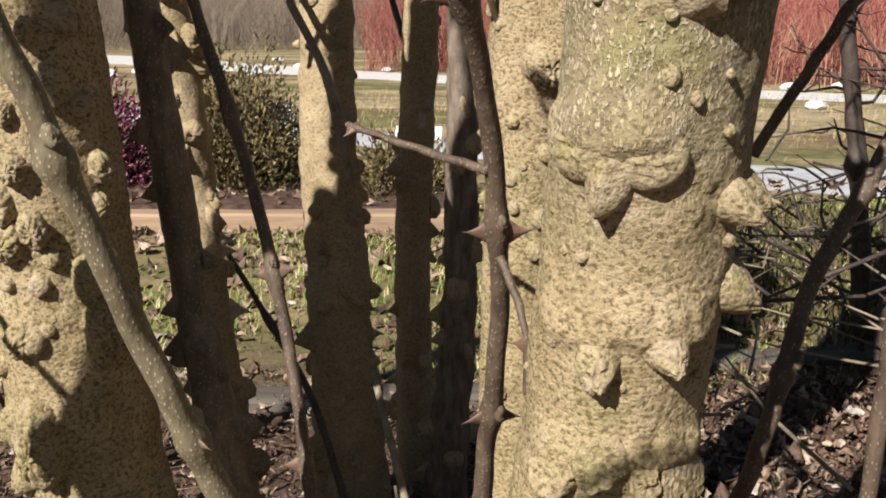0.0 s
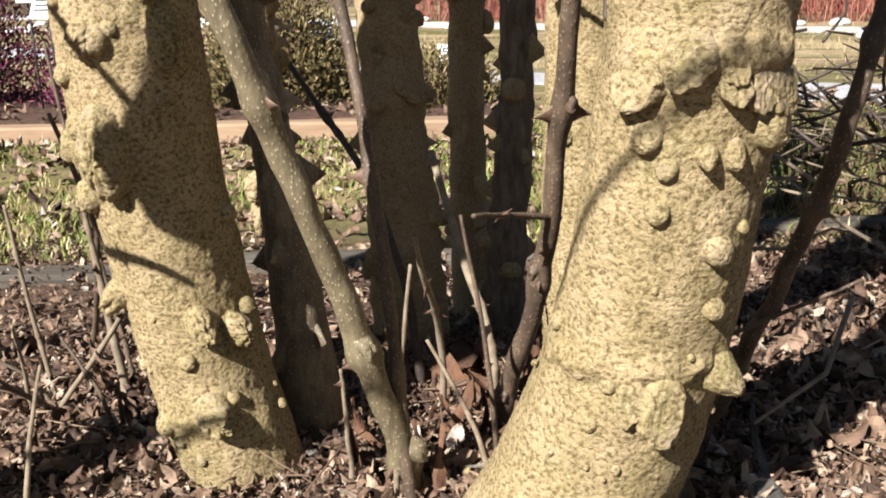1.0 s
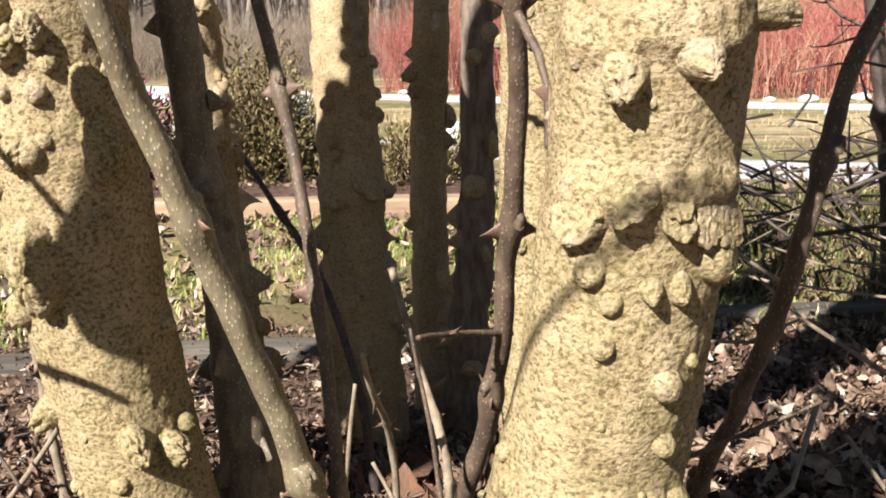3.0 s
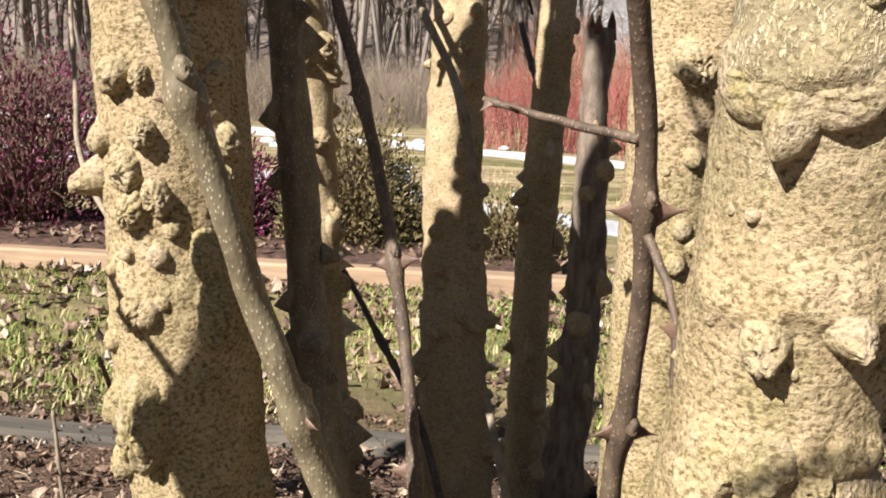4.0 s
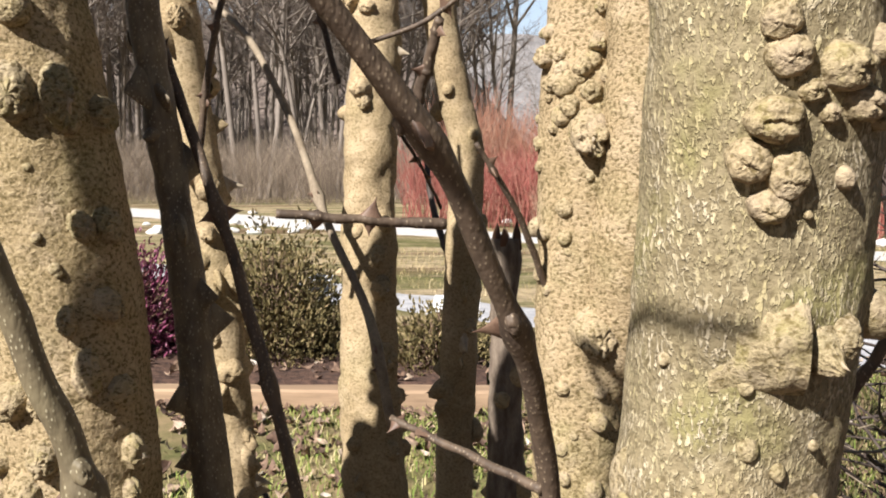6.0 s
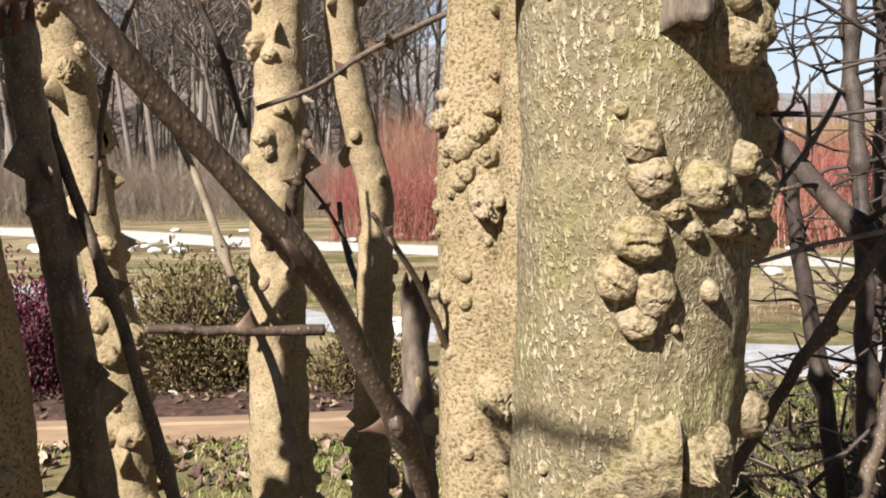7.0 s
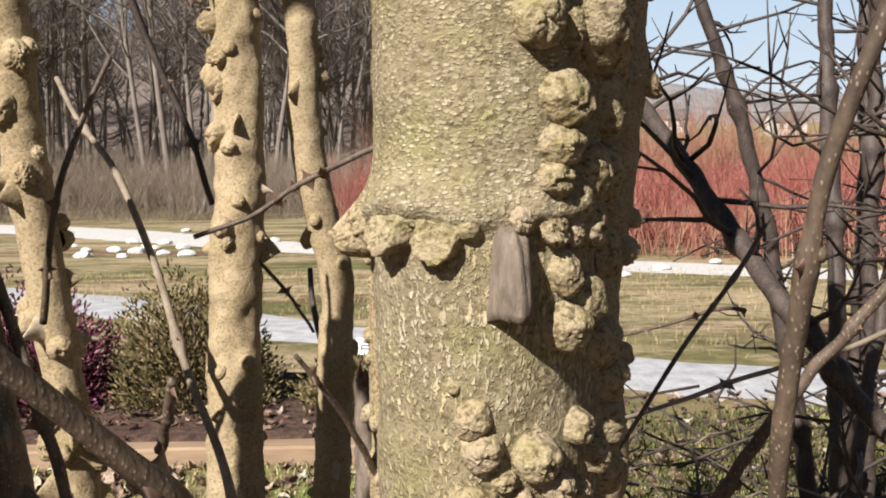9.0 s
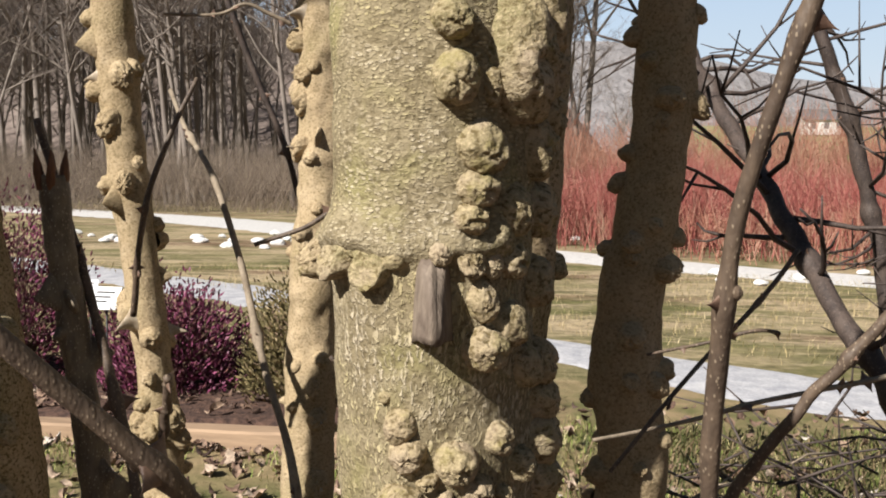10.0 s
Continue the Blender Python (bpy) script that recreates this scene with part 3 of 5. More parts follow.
LEFT_MID = ["b 0.602 44 0.0079", "b 0.601 64 0.0092", "b 0.551 55 0.0091", "b 0.545 25 0.0070 1.2", "d 0.599 13 0.0032", "d 0.578 22 0.0035", "b 0.511 34 0.0094 1.3", "l 0.496 58 0.0095", "l 0.498 -20 0.0121", "b 0.496 1 0.0071", "d 0.457 -44 0.0100", "p 0.431 -55 0.0144", "b 0.461 1 0.0103", "b 0.436 -13 0.0113", "b 0.419 9 0.0104", "b 0.411 -9 0.0110", "d 0.397 18 0.0068", "d 0.381 -18 0.0058", "d 0.379 7 0.0073", "b 0.455 63 0.0089", "b 0.429 59 0.0069", "b 0.378 41 0.0098 1.4", "b 0.341 45 0.0124 1.5", "b 0.342 -14 0.0109", "d 0.348 8 0.0054", "d 0.390 62 0.0066", "d 0.368 -40 0.0051"]
LEFT_TOP = ["b 0.688 13 0.0121 1.2", "b 0.681 45 0.0137 1.2", "b 0.671 79 0.0099", "d 0.598 12 0.0031", "d 0.575 24 0.0031", "b 0.684 -16 0.0106", "d 0.642 14 0.0028"]
RIGHT_LOW = ["s 0.326 -44 0.0121 1.25", "s 0.340 -15 0.0124", "s 0.336 10 0.0072", "s 0.325 30 0.0086 1.2", "d 0.304 46 0.0126", "d 0.296 -32 0.0085", "p 0.289 4 0.0060", "p 0.290 21 0.0058 1.5", "d 0.280 -18 0.0061", "d 0.257 -19 0.0074", "d 0.238 22 0.0085", "d 0.233 -51 0.0019", "d 0.204 29 0.0065", "d 0.249 39 0.0038", "d 0.149 -43 0.0054", "d 0.149 -23 0.0053", "s 0.145 -8 0.0100 1.2", "s 0.144 9 0.0140 1.3", "p 0.161 49 0.0131", "d 0.166 -75 0.0056", "d 0.154 -63 0.0055", "d 0.120 -26 0.0051", "d 0.092 -19 0.0021", "d 0.097 -2 0.0028", "d 0.088 -42 0.0021", "d 0.088 -7 0.0017", "d 0.047 67 0.0027", "d 0.058 -25 0.0022", "d 0.066 13 0.0018", "t 0.131 21 0.0041"]
RIGHT_MID = ["r 0.395 -25 0.0109", "p 0.405 13 0.0120", "d 0.398 -55 0.0053", "d 0.526 -28 0.0033", "d 0.447 -42 0.0022", "p 0.478 67 0.0116", "p 0.427 69 0.0152", "s 0.323 45 0.0110", "s 0.322 -42 0.0126 0.9", "s 0.328 12 0.0081", "d 0.457 50 0.0040", "d 0.427 -47 0.0020"]
RIGHT_WART = ["h 0.505 -54 0.0200 1.0", "f 0.493 -32 0.0130 1.5", "h 0.503 -12 0.0150 1.1", "d 0.497 -6 0.0045", "d 0.538 -8 0.0047", "d 0.528 -30 0.0038", "d 0.447 -43 0.0034", "p 0.579 20 0.0090 1.2", "p 0.478 47 0.0111", "d 0.529 7 0.0034", "d 0.463 -72 0.0027"]
RIGHT_CLU = ["o 0.697 -11 0.0072", "d 0.708 -20 0.0026", "o 0.685 -7 0.0081", "o 0.663 -11 0.0106 0.8", "o 0.648 -20 0.0083", "o 0.644 -4 0.0079 1.2", "o 0.632 -10 0.0075 0.9", "o 0.681 18 0.0099 0.95", "o 0.688 43 0.0065", "o 0.668 29 0.0080 0.8", "o 0.672 61 0.0072", "o 0.662 46 0.0048", "o 0.673 3 0.0049", "d 0.642 24 0.0039", "o 0.584 70 0.0099", "o 0.583 30 0.0083", "d 0.629 7 0.0017", "o 0.665 12 0.0041"]
RIGHT_TOP = ["o 0.850 62 0.0165 1.55", "o 0.840 21 0.0105", "o 0.838 41 0.0051 1.7", "o 0.812 35 0.0106", "o 0.796 32 0.0100 0.8", "o 0.784 28 0.0085 0.8", "o 0.811 81 0.0115 1.2", "o 0.764 40 0.0056", "o 0.749 35 0.0067 1.4", "o 0.729 35 0.0099", "o 0.764 56 0.0075", "o 0.811 90 0.0127", "o 0.783 91 0.0127", "o 0.870 90 0.0127", "o 0.846 90 0.0144", "o 0.750 90 0.0112", "o 0.712 90 0.0106", "o 0.676 90 0.0127", "o 0.695 91 0.0117", "d 0.786 57 0.0107", "d 0.737 53 0.0096", "o 0.770 12 0.0055", "d 0.715 70 0.0094", "o 0.863 19 0.0091", "o 0.656 90 0.0120", "o 0.868 88 0.0170", "o 0.826 100 0.0150", "p 0.762 -80 0.0120", "s 0.766 -52 0.0105 0.75", "s 0.764 -27 0.0085 1.0", "r 0.767 -76 0.0085", "d 0.768 -12 0.0055", "r 0.768 28 0.0065", "d 0.771 -38 0.0050", "d 0.770 -64 0.0050", "w 0.764 -86 0.0100"]
BEHIND_KNOBS = ["d 0.705 -35 0.0105", "d 0.682 -36 0.0087", "d 0.694 35 0.0149", "d 0.663 80 0.0117", "d 0.613 -29 0.0064", "d 0.584 31 0.0087", "d 0.598 -93 0.0081", "d 0.478 -27 0.0052", "d 0.408 -23 0.0054", "d 0.400 12 0.0081", "d 0.374 7 0.0090", "d 0.453 16 0.0079", "l 0.725 -67 0.0095", "l 0.717 -15 0.0084", "l 0.712 18 0.0092", "d 0.741 28 0.0076", "l 0.705 -52 0.0077", "l 0.688 -26 0.0084", "l 0.690 28 0.0110", "r 0.671 -2 0.0158", "d 0.615 -32 0.0063", "d 0.595 -60 0.0064", "d 0.592 -29 0.0063", "d 0.564 -69 0.0070", "d 0.582 30 0.0085", "d 0.607 49 0.0120", "r 0.524 8 0.0163", "d 0.478 -30 0.0057", "l 0.735 -0 0.0075", "l 0.700 -4 0.0075", "d 0.744 -70 0.0061", "d 0.792 19 0.0094"]


def knob_mesh(form, seed, material=None):
    """A corky knob of radius 1 round the origin: x across, y up the stem, z outward."""
    nv, na = (12, 48) if form in "rbpofsh" else (9, 24) if form != "t" else (8, 10)
    a = np.linspace(0, 2 * math.pi, na, endpoint=False)
    v, f = [], []
    off = seed * 3.7
    for i in range(nv + 2):
        s = i / nv                      # 0 at the top, 1 at the rim, beyond it the buried skirt
        for t in a:
            x, y = s * math.cos(t), s * math.sin(t)
            w = noise.fractal(Vector((x * 1.7, y * 1.7, off)), 0.6, 2.1, 3)
            fine = noise.noise(Vector((x * 7, y * 7, off + 4)))
            q = max(0.0, 1 - s * s)
            if form == "d":
                h = 0.78 * q ** 0.5 + 0.12 * w * q + 0.05 * fine * q
                y -= 0.34 * h
            elif form == "o":      # a smooth swollen boss, creased across once or twice
                crease = math.exp(-((y + 0.12 + 0.3 * w + 0.15 * x) / 0.10) ** 2) + 0.6 * math.exp(-((y - 0.45 + 0.2 * x) / 0.08) ** 2) * (seed % 2)
                h = 0.98 * q ** 0.42 * (1 + 0.16 * w) - 0.14 * crease * q + 0.035 * fine * q
                k = 1 + 0.10 * w
                x, y = x * k, y * k - 0.16 * h
            elif form == "f":      # an upright fin, deepest at its overhanging foot
                h = (0.30 + 0.55 * (1 - y)) * q ** 0.45 * (1 - 0.62 * min(1, abs(x) * 1.25)) + 0.08 * w * q + 0.05 * fine * q
                y -= 0.22 * h
            elif form == "r":
                rib = (abs(math.sin(4 * (t + 0.6 * w) + off)) ** 0.7 - 0.65) * min(1, 1.15 * s)
                h = 1.12 * q ** 0.5 * (1 + 0.36 * w + 0.26 * rib) + 0.10 * fine * q
                h *= 1 + 0.05 * math.sin(h * 22 + off)
                y = y * 1.12 - 0.62 * h * (1 - 0.25 * s)
            elif form == "b":
                rib = (abs(math.sin(4.5 * (t + 0.5 * w) + off)) ** 0.7 - 0.65) * min(1, 1.15 * s)
                h = 1.0 * q ** 0.40 * (1 + 0.34 * rib + 0.2 * w)
                x, y = x * (1 + 0.13 * rib), y * (1 + 0.13 * rib) + 0.04 * fine * q
                h *= 1 + 0.05 * math.sin(h * 18 + off)
                y = y * 1.25 - 0.25 * h
            elif form == "p":
                rib = (abs(math.sin(5 * (t + 0.5 * w) + off)) - 0.6) * min(1, 2 * s)
                h = 1.2 * max(0, 1 - s) ** 0.75 + 0.22 * q + 0.2 * w * q + 0.18 * rib * q
                h *= 1 + 0.04 * math.sin(h * 16 + off)
                y -= 0.35 * h
            elif form == "l":
                h = 1.02 * q ** 0.48 + 0.30 * w * q + 0.16 * fine * q
                k = 1 + 0.14 * q * s + 0.20 * w
                x, y = x * k, y * k - 0.18 * h
            elif form == "s":      # a shingle of cork, thin above and standing out at its ragged foot
                foot = min(1.0, max(0.0, (1.05 - s + 0.16 * w) / 0.22)) ** 0.6
                h = (0.16 + 0.36 * (1 - y)) * foot + 0.07 * abs(math.sin(6 * x + off + 2 * w)) * foot + 0.06 * fine * foot
                x, y = x * (1.05 + 0.1 * w), y * 1.1 - 0.30 * h
            elif form == "h":      # a low swelling with wrinkles across
                h = 0.36 * q ** 0.8 * (1 - 0.5 * y) + 0.08 * w * q + 0.035 * math.sin(y * 19 + 2 * w) * q
                y -= 0.3 * h
            elif form == "w":      # a corky blade set upright, drawn out into a prickle
                h = 1.25 * max(0, 1 - s) ** 1.3 + 0.42 * q + 0.12 * w * q + 0.10 * abs(math.sin(5 * x + off)) * q
                x, y = x * 0.55, y * 1.45 - 0.20 * h
            else:
                h = 1.9 * (1 - min(1, s)) ** 2.2 + 0.35 * q
                x, y = x * 0.55, y * 1.2 - 0.12 * h * h
            if s > 1:
                h = -0.35 * (s - 1) * nv
            v.append((x, y, h))
    for i in range(nv + 1):
        for j in range(na):
            j2 = (j + 1) % na
            if i == 0:
                f.append((0, na + j, na + j2))
            else:
                f.append((i * na + j, (i + 1) * na + j, (i + 1) * na + j2, i * na + j2))
    return mesh_of("knob", v, f, material or (PALE_TIP if form == "t" else KNOB))


KNOBS = {k: [knob_mesh(k, n + 10 * ord(k)) for n in range(5)] for k in "drbplstwofh"}
SLIM_KNOBS = {k: [knob_mesh(k, n + 10 * ord(k), BARK_SLIM) for n in range(4)] for k in "drbplsw"}
DARK_KNOBS = {k: [knob_mesh(k, n + 10 * ord(k), STEM_DARK) for n in range(3)] for k in "dpw"}
for _set in (SLIM_KNOBS, DARK_KNOBS):
    _set["t"] = [knob_mesh("t", n, PALE_TIP if _set is SLIM_KNOBS else STEM_DARK) for n in range(3)]


def axis_at(g, z):
    return np.array([np.interp(z, g[:, 2], g[:, i]) for i in range(4)])


def random_knobs(n, z0, z1, r0, r1, forms, seed, base):
    r = np.random.default_rng(seed)
    return [f"{forms[int(r.integers(len(forms)))]} {r.uniform(z0, z1):.3f} {r.uniform(-180, 180):.0f} {base * r.uniform(r0, r1):.4f}" for _ in range(n)]


def knobbed_stem(ctrl, knobs, parent, label, step=0.004, around=72, lump=0.003, grain=0.0009, bark=None, seed=1.0, tips=0.3, rings=(), cork=None):
    """A thick stem with corky knobs: horizontal rings along the axis, swollen under each knob."""
    g = glide(ctrl, 300)
    rows = int((g[-1, 2] - g[0, 2]) / step)
    zs = np.linspace(g[0, 2], g[-1, 2], rows)
    a = np.linspace(0, 2 * math.pi, around, endpoint=False)
    ax = np.array([np.interp(zs, g[:, 2], g[:, i]) for i in range(4)]).T
    A, Z = np.meshgrid(a, zs)
    R = np.repeat(ax[:, 3:4], around, 1)
    dirs = np.stack([np.sin(A), -np.cos(A), np.zeros_like(A)], -1)
    base = np.stack([np.repeat(ax[:, 0:1], around, 1), np.repeat(ax[:, 1:2], around, 1), Z], -1) + dirs * R[..., None]
    flat = base.reshape(-1, 3)
    disp = lump * fbm(flat + seed, 17, 3) + grain * np.where(flat[:, 2] > 0.5, 0.45, 1.0) * fbm(flat * (1, 1, 0.8) + seed, 210, 2)
    disp = disp.reshape(A.shape)
    for z, high, wide, left, right in rings:      # ridges running part of the way round
        fade = 1 / (1 + np.exp(-((A + math.pi) % (2 * math.pi) - math.pi - radians(left)) * 9)) / (1 + np.exp(((A + math.pi) % (2 * math.pi) - math.pi - radians(right)) * 9))
        ragged = fbm(flat * (1, 1, 0.3) + seed, 75, 2).reshape(A.shape)
        d = (Z - z - 0.006 * ragged) / wide
        disp += high * fade * (1 + 0.5 * ragged) * np.where(d < 0, np.exp(-(d * 2.2) ** 2), np.exp(-d * d))
    placed = []
    for k in knobs:
        form, z, az, size, *tall = k.split()
        z, az, size, tall = float(z), radians(float(az)), float(size), float(tall[0]) if tall else 1.0
        da = (A - az + math.pi) % (2 * math.pi) - math.pi
        d2 = ((da * R) ** 2 + ((Z - z) * (0.85 if form != "l" else 1)) ** 2) / (1.25 * size) ** 2
        disp += 0.14 * size * np.exp(-d2)
        placed.append((form, z, az, size, tall))
    v = base + dirs * disp[..., None]
    f = []
    for i in range(rows - 1):
        for j in range(around):
            j2 = (j + 1) % around
            f.append((i * around + j, i * around + j2, (i + 1) * around + j2, (i + 1) * around + j))
    f.append(tuple((rows - 1) * around + j for j in range(around)))
    stem = part("stem", mesh_of("stem", v.reshape(-1, 3), f, bark or BARK), parent, label)
    r = np.random.default_rng(int(seed * 100))
    cork = cork or KNOBS
    for n, (form, z, az, size, tall) in enumerate(placed):
        c = axis_at(g, z)
        out = Vector((math.sin(az), -math.cos(az), 0))
        up = Vector(axis_at(g, z + 0.02)[:3] - axis_at(g, z - 0.02)[:3]).normalized()
        across = up.cross(out).normalized()
        out = across.cross(up).normalized()
        p = Vector(c[:3]) + out * (c[3] + 0.12 * size)
        m = Matrix((across, up, out)).transposed().to_4x4()
        m.translation = p
        turn = r.uniform(-0.3, 0.3) if tall == 1 else 0.0
        size3 = (size * r.uniform(0.92, 1.08), size * tall * r.uniform(0.95, 1.1), size * r.uniform(0.85, 1.1))
        m = m @ Matrix.Rotation(turn, 4, "Z") @ Matrix.Diagonal((*size3, 1))
        ob = part("prickle" if form == "t" else "knob", cork[form][n % len(cork[form])], stem, m=m)
        if form in "rpb" and r.random() < tips:
            tip = m @ pose(0, -0.55 if form == "r" else -0.3, 0.75, -12, 0, 0) @ Matrix.Diagonal((0.34, 0.34, 0.42, 1))
            part("prickle", cork["t"][n % 3], stem, "pale pointed prickle tip", m=tip)
    return stem


def thorn_mesh(seed):
    """A broad-based curved prickle of length 1 along z, leaning to +y."""
    s = np.linspace(0, 1, 9)
    w = 0.46 * (1 - s) ** 1.7 + 0.012
    v, f = [], []
    for i, (t, r) in enumerate(zip(s, w)):
        for k in range(8):
            b = 2 * math.pi * k / 8
            v.append((0.42 * r * math.cos(b), 1.25 * r * math.sin(b) + 0.16 * t * t * (1 if seed % 2 else -0.6), t - 0.06))
    for i in range(8):
        for k in range(8):
            f.append((i * 8 + k, i * 8 + (k + 1) % 8, (i + 1) * 8 + (k + 1) % 8, (i + 1) * 8 + k))
    return mesh_of("thorn", v, f, TIP)


THORNS = [thorn_mesh(k) for k in range(4)]


def thin_stem(ctrl, parent, label, bark, nodes, thorn, seed, sides=14, name="stem", bud=True):
    """A thin stem with swollen nodes and prickles beside them."""
    r = np.random.default_rng(seed)
    n = 140 if sides > 8 else 40
    g = glide(ctrl, n)
    s = np.linspace(0, 1, n)
    rad = g[:, 3].copy()
    spots = np.sort(r.uniform(0.08, 0.97, nodes)) if isinstance(nodes, int) else np.array(nodes)
    for q in spots:
        rad *= 1 + 0.42 * np.exp(-((s - q) / 0.011) ** 2)
    rad *= np.array([1 + 0.10 * noise.noise(Vector((k * 0.31, seed * 1.7, 3.3))) for k in range(n)])
    wob = np.array([[noise.noise(Vector((k * 0.13, seed, j * 7.1))) for j in range(3)] for k in range(n)])
    path = g[:, :3] + wob * (g[:, 3:4] * 0.5)
    v, f = tube(path, rad, sides)
    ob = part(name, mesh_of(name, v, f, bark), parent, label)
    tan = np.gradient(path, axis=0)
    for k, q in enumerate(spots):
        i = min(n - 2, int(q * n))
        t = Vector(tan[i]).normalized()
        b = r.uniform(0, 2 * math.pi)
        if sides > 10 and bud:
            side = (Matrix.Rotation(b + 1.9, 3, t) @ t.orthogonal().normalized()).normalized()
            m = Matrix((t.cross(side), t, side)).transposed().to_4x4()
            m.translation = Vector(path[i]) + side * rad[i] * 0.8 + t * rad[i]
            q3 = rad[i] * r.uniform(0.38, 0.52)
            part("bud", knob_mesh("l", seed + k, bark), ob, m=m @ Matrix.Diagonal((q3, q3 * 1.5, q3, 1)))
        for turn in (b, b + math.pi * r.uniform(0.75, 1.1)):
            if turn != b and r.random() < 0.45:
                continue
            side = t.orthogonal().normalized()
            out = (Matrix.Rotation(turn, 3, t) @ side).normalized()
            m = Matrix((t.cross(out), t, out)).transposed().to_4x4()
            m.translation = Vector(path[i]) + out * rad[i] * 0.75
            L = thorn * r.uniform(0.6, 1.15)
            part("thorn", THORNS[k % 4], ob, m=m @ Matrix.Diagonal((L, L, L, 1)))
    return ob


def stub(stem, z, az, wide, tall, out, seed, g, label, wood=None):
    """A broad blunt prickle like a cut-off plank: flat weathered face, undercut foot."""
    v, f = [], []
    prof = [(0.62, -0.1), (0.5, 0.18), (0.36, 0.48), (0.2, 0.76), (0.0, 0.93), (-0.22, 1.0), (-0.42, 0.98), (-0.52, 0.86), (-0.54, 0.55), (-0.44, 0.1), (-0.42, -0.4)]
    cols = np.linspace(-1, 1, 13)
    for y, h in prof:
        for c in cols:
            edge = 1 - abs(c) ** 2.6 * 0.92
            w = noise.noise(Vector((c * 2.3, y * 2, seed)))
            v.append((c * wide * (1 - 0.18 * (y + 0.5)), y * tall + 0.08 * tall * w, out * h * edge * (1 + 0.26 * w + 0.05 * math.sin(c * 7 + seed)) - 0.2 * out))
    n = len(cols)
    for i in range(len(prof) - 1):
        for j in range(n - 1):
            f.append((i * n + j, (i + 1) * n + j, (i + 1) * n + j + 1, i * n + j + 1))
    c = axis_at(g, z)
    az = radians(az)
    o = Vector((math.sin(az), -math.cos(az), 0))
    m = Matrix((Vector((0, 0, 1)).cross(o), Vector((0, 0, 1)), o)).transposed().to_4x4()
    m.translation = Vector(c[:3]) + o * c[3]
    part("stub", mesh_of("stub", v, f, wood or WOODY), stem, label, m=m)


def cut_stub(stem, z, az, wide, tall, out, seed, g):
    """A blunt prickle snapped off on one side: swollen cork flank, straight red-brown break."""
    v, f = [], []
    rows, cols = np.linspace(-1, 1, 15), np.linspace(-1, 1, 15)
    for y in rows:
        foot = 1 - 0.55 * max(0, y) ** 1.5
        for c in cols:
            w = noise.noise(Vector((c * 2.1, y * 1.9, seed)))
            ridge = 1 - 0.22 * abs(math.sin(4.5 * c + 1.4 * y + seed))
            flank = ((c + 1) / 2) ** 0.9 * (1 - 0.9 * max(0, c - 0.55) ** 1.2)
            h = out * max(0, 1 - y * y) ** 0.9 * flank * foot * ridge * (0.95 + 0.30 * w) - 0.004
            v.append((c * wide, (y - 0.25 * h / out) * tall, h))
    n = len(cols)
    for i in range(n - 1):
        for j in range(n - 1):
            f.append((i * n + j, i * n + j + 1, (i + 1) * n + j + 1, (i + 1) * n + j))
    c = axis_at(g, z)
    az = radians(az)
    o = Vector((math.sin(az), -math.cos(az), 0))
    m = Matrix((Vector((0, 0, 1)).cross(o), Vector((0, 0, 1)), o)).transposed().to_4x4()
    m.translation = Vector(c[:3]) + o * (c[3] - 0.001)
    ob = part("stub", mesh_of("stub", v, f, KNOB), stem, "blunt broken prickle stub", m=m)
    rim = [v[i * n + n - 1] for i in range(n)]
    w = [(x, y, q) for x, y, q in rim] + [(x - 0.0035 * (1 - abs(r) ** 2) + 0.001, y, -0.006 + 0.3 * q) for (x, y, q), r in zip(rim, rows)]
    face = [(i, i + 1, n + i + 1, n + i) for i in range(n - 1)]
    part("cut_face", mesh_of("cut_face", w, face, DEADWOOD), ob, "red-brown broken face")


clump = thing("prickly_shrub", "many-stemmed prickly shrub with yellow-olive knobbed bark in leaf litter", "shrub", at=(0, 0, 0))
# unseen stem, placed so that its shadow covers the foot of MIDDLE
SHADE_STEMS = [[(-0.54, 0.405, -0.10, 0.034), (-0.536, 0.412, 0.40, 0.031), (-0.534, 0.418, 0.80, 0.029), (-0.532, 0.42, 0.90, 0.014)]]
# unseen arching stem, shaped so that its shadow falls on LEFT's right side
SHADE_ARCH = [(-1.15, 0.28, -0.12, 0.030), (-1.12, 0.28, 0.60, 0.029), (-1.02, 0.29, 1.25, 0.028), (-0.80, 0.295, 1.74, 0.027), (-0.58, 0.297, 1.80, 0.027), (-0.467, 0.300, 1.42, 0.028), (-0.440, 0.301, 0.98, 0.029), (-0.426, 0.303, 0.82, 0.030), (-0.404, 0.307, 0.60, 0.030), (-0.420, 0.318, 0.52, 0.030), (-0.430, 0.325, 0.475, 0.024), (-0.433, 0.328, 0.455, 0.010)]
for k, ctrl in enumerate(SHADE_STEMS):
    knobbed_stem(ctrl, random_knobs(30, 0.0, ctrl[-1][2], 0.25, 0.5, "drpb", 60 + k, 0.034), clump, "unseen outer knobbed stem, placed to shade the slender stem", 0.006, 48, 0.003, 0.0008, BARK, 20.0 + k, 0.4)
thin_stem(SHADE_ARCH, clump, "unseen arching stem, placed to shade the olive stem", STEM_BARK, [0.1, 0.2, 0.3, 0.4, 0.5, 0.6, 0.68, 0.76, 0.83, 0.9, 0.95], 0.02, 7, sides=20)
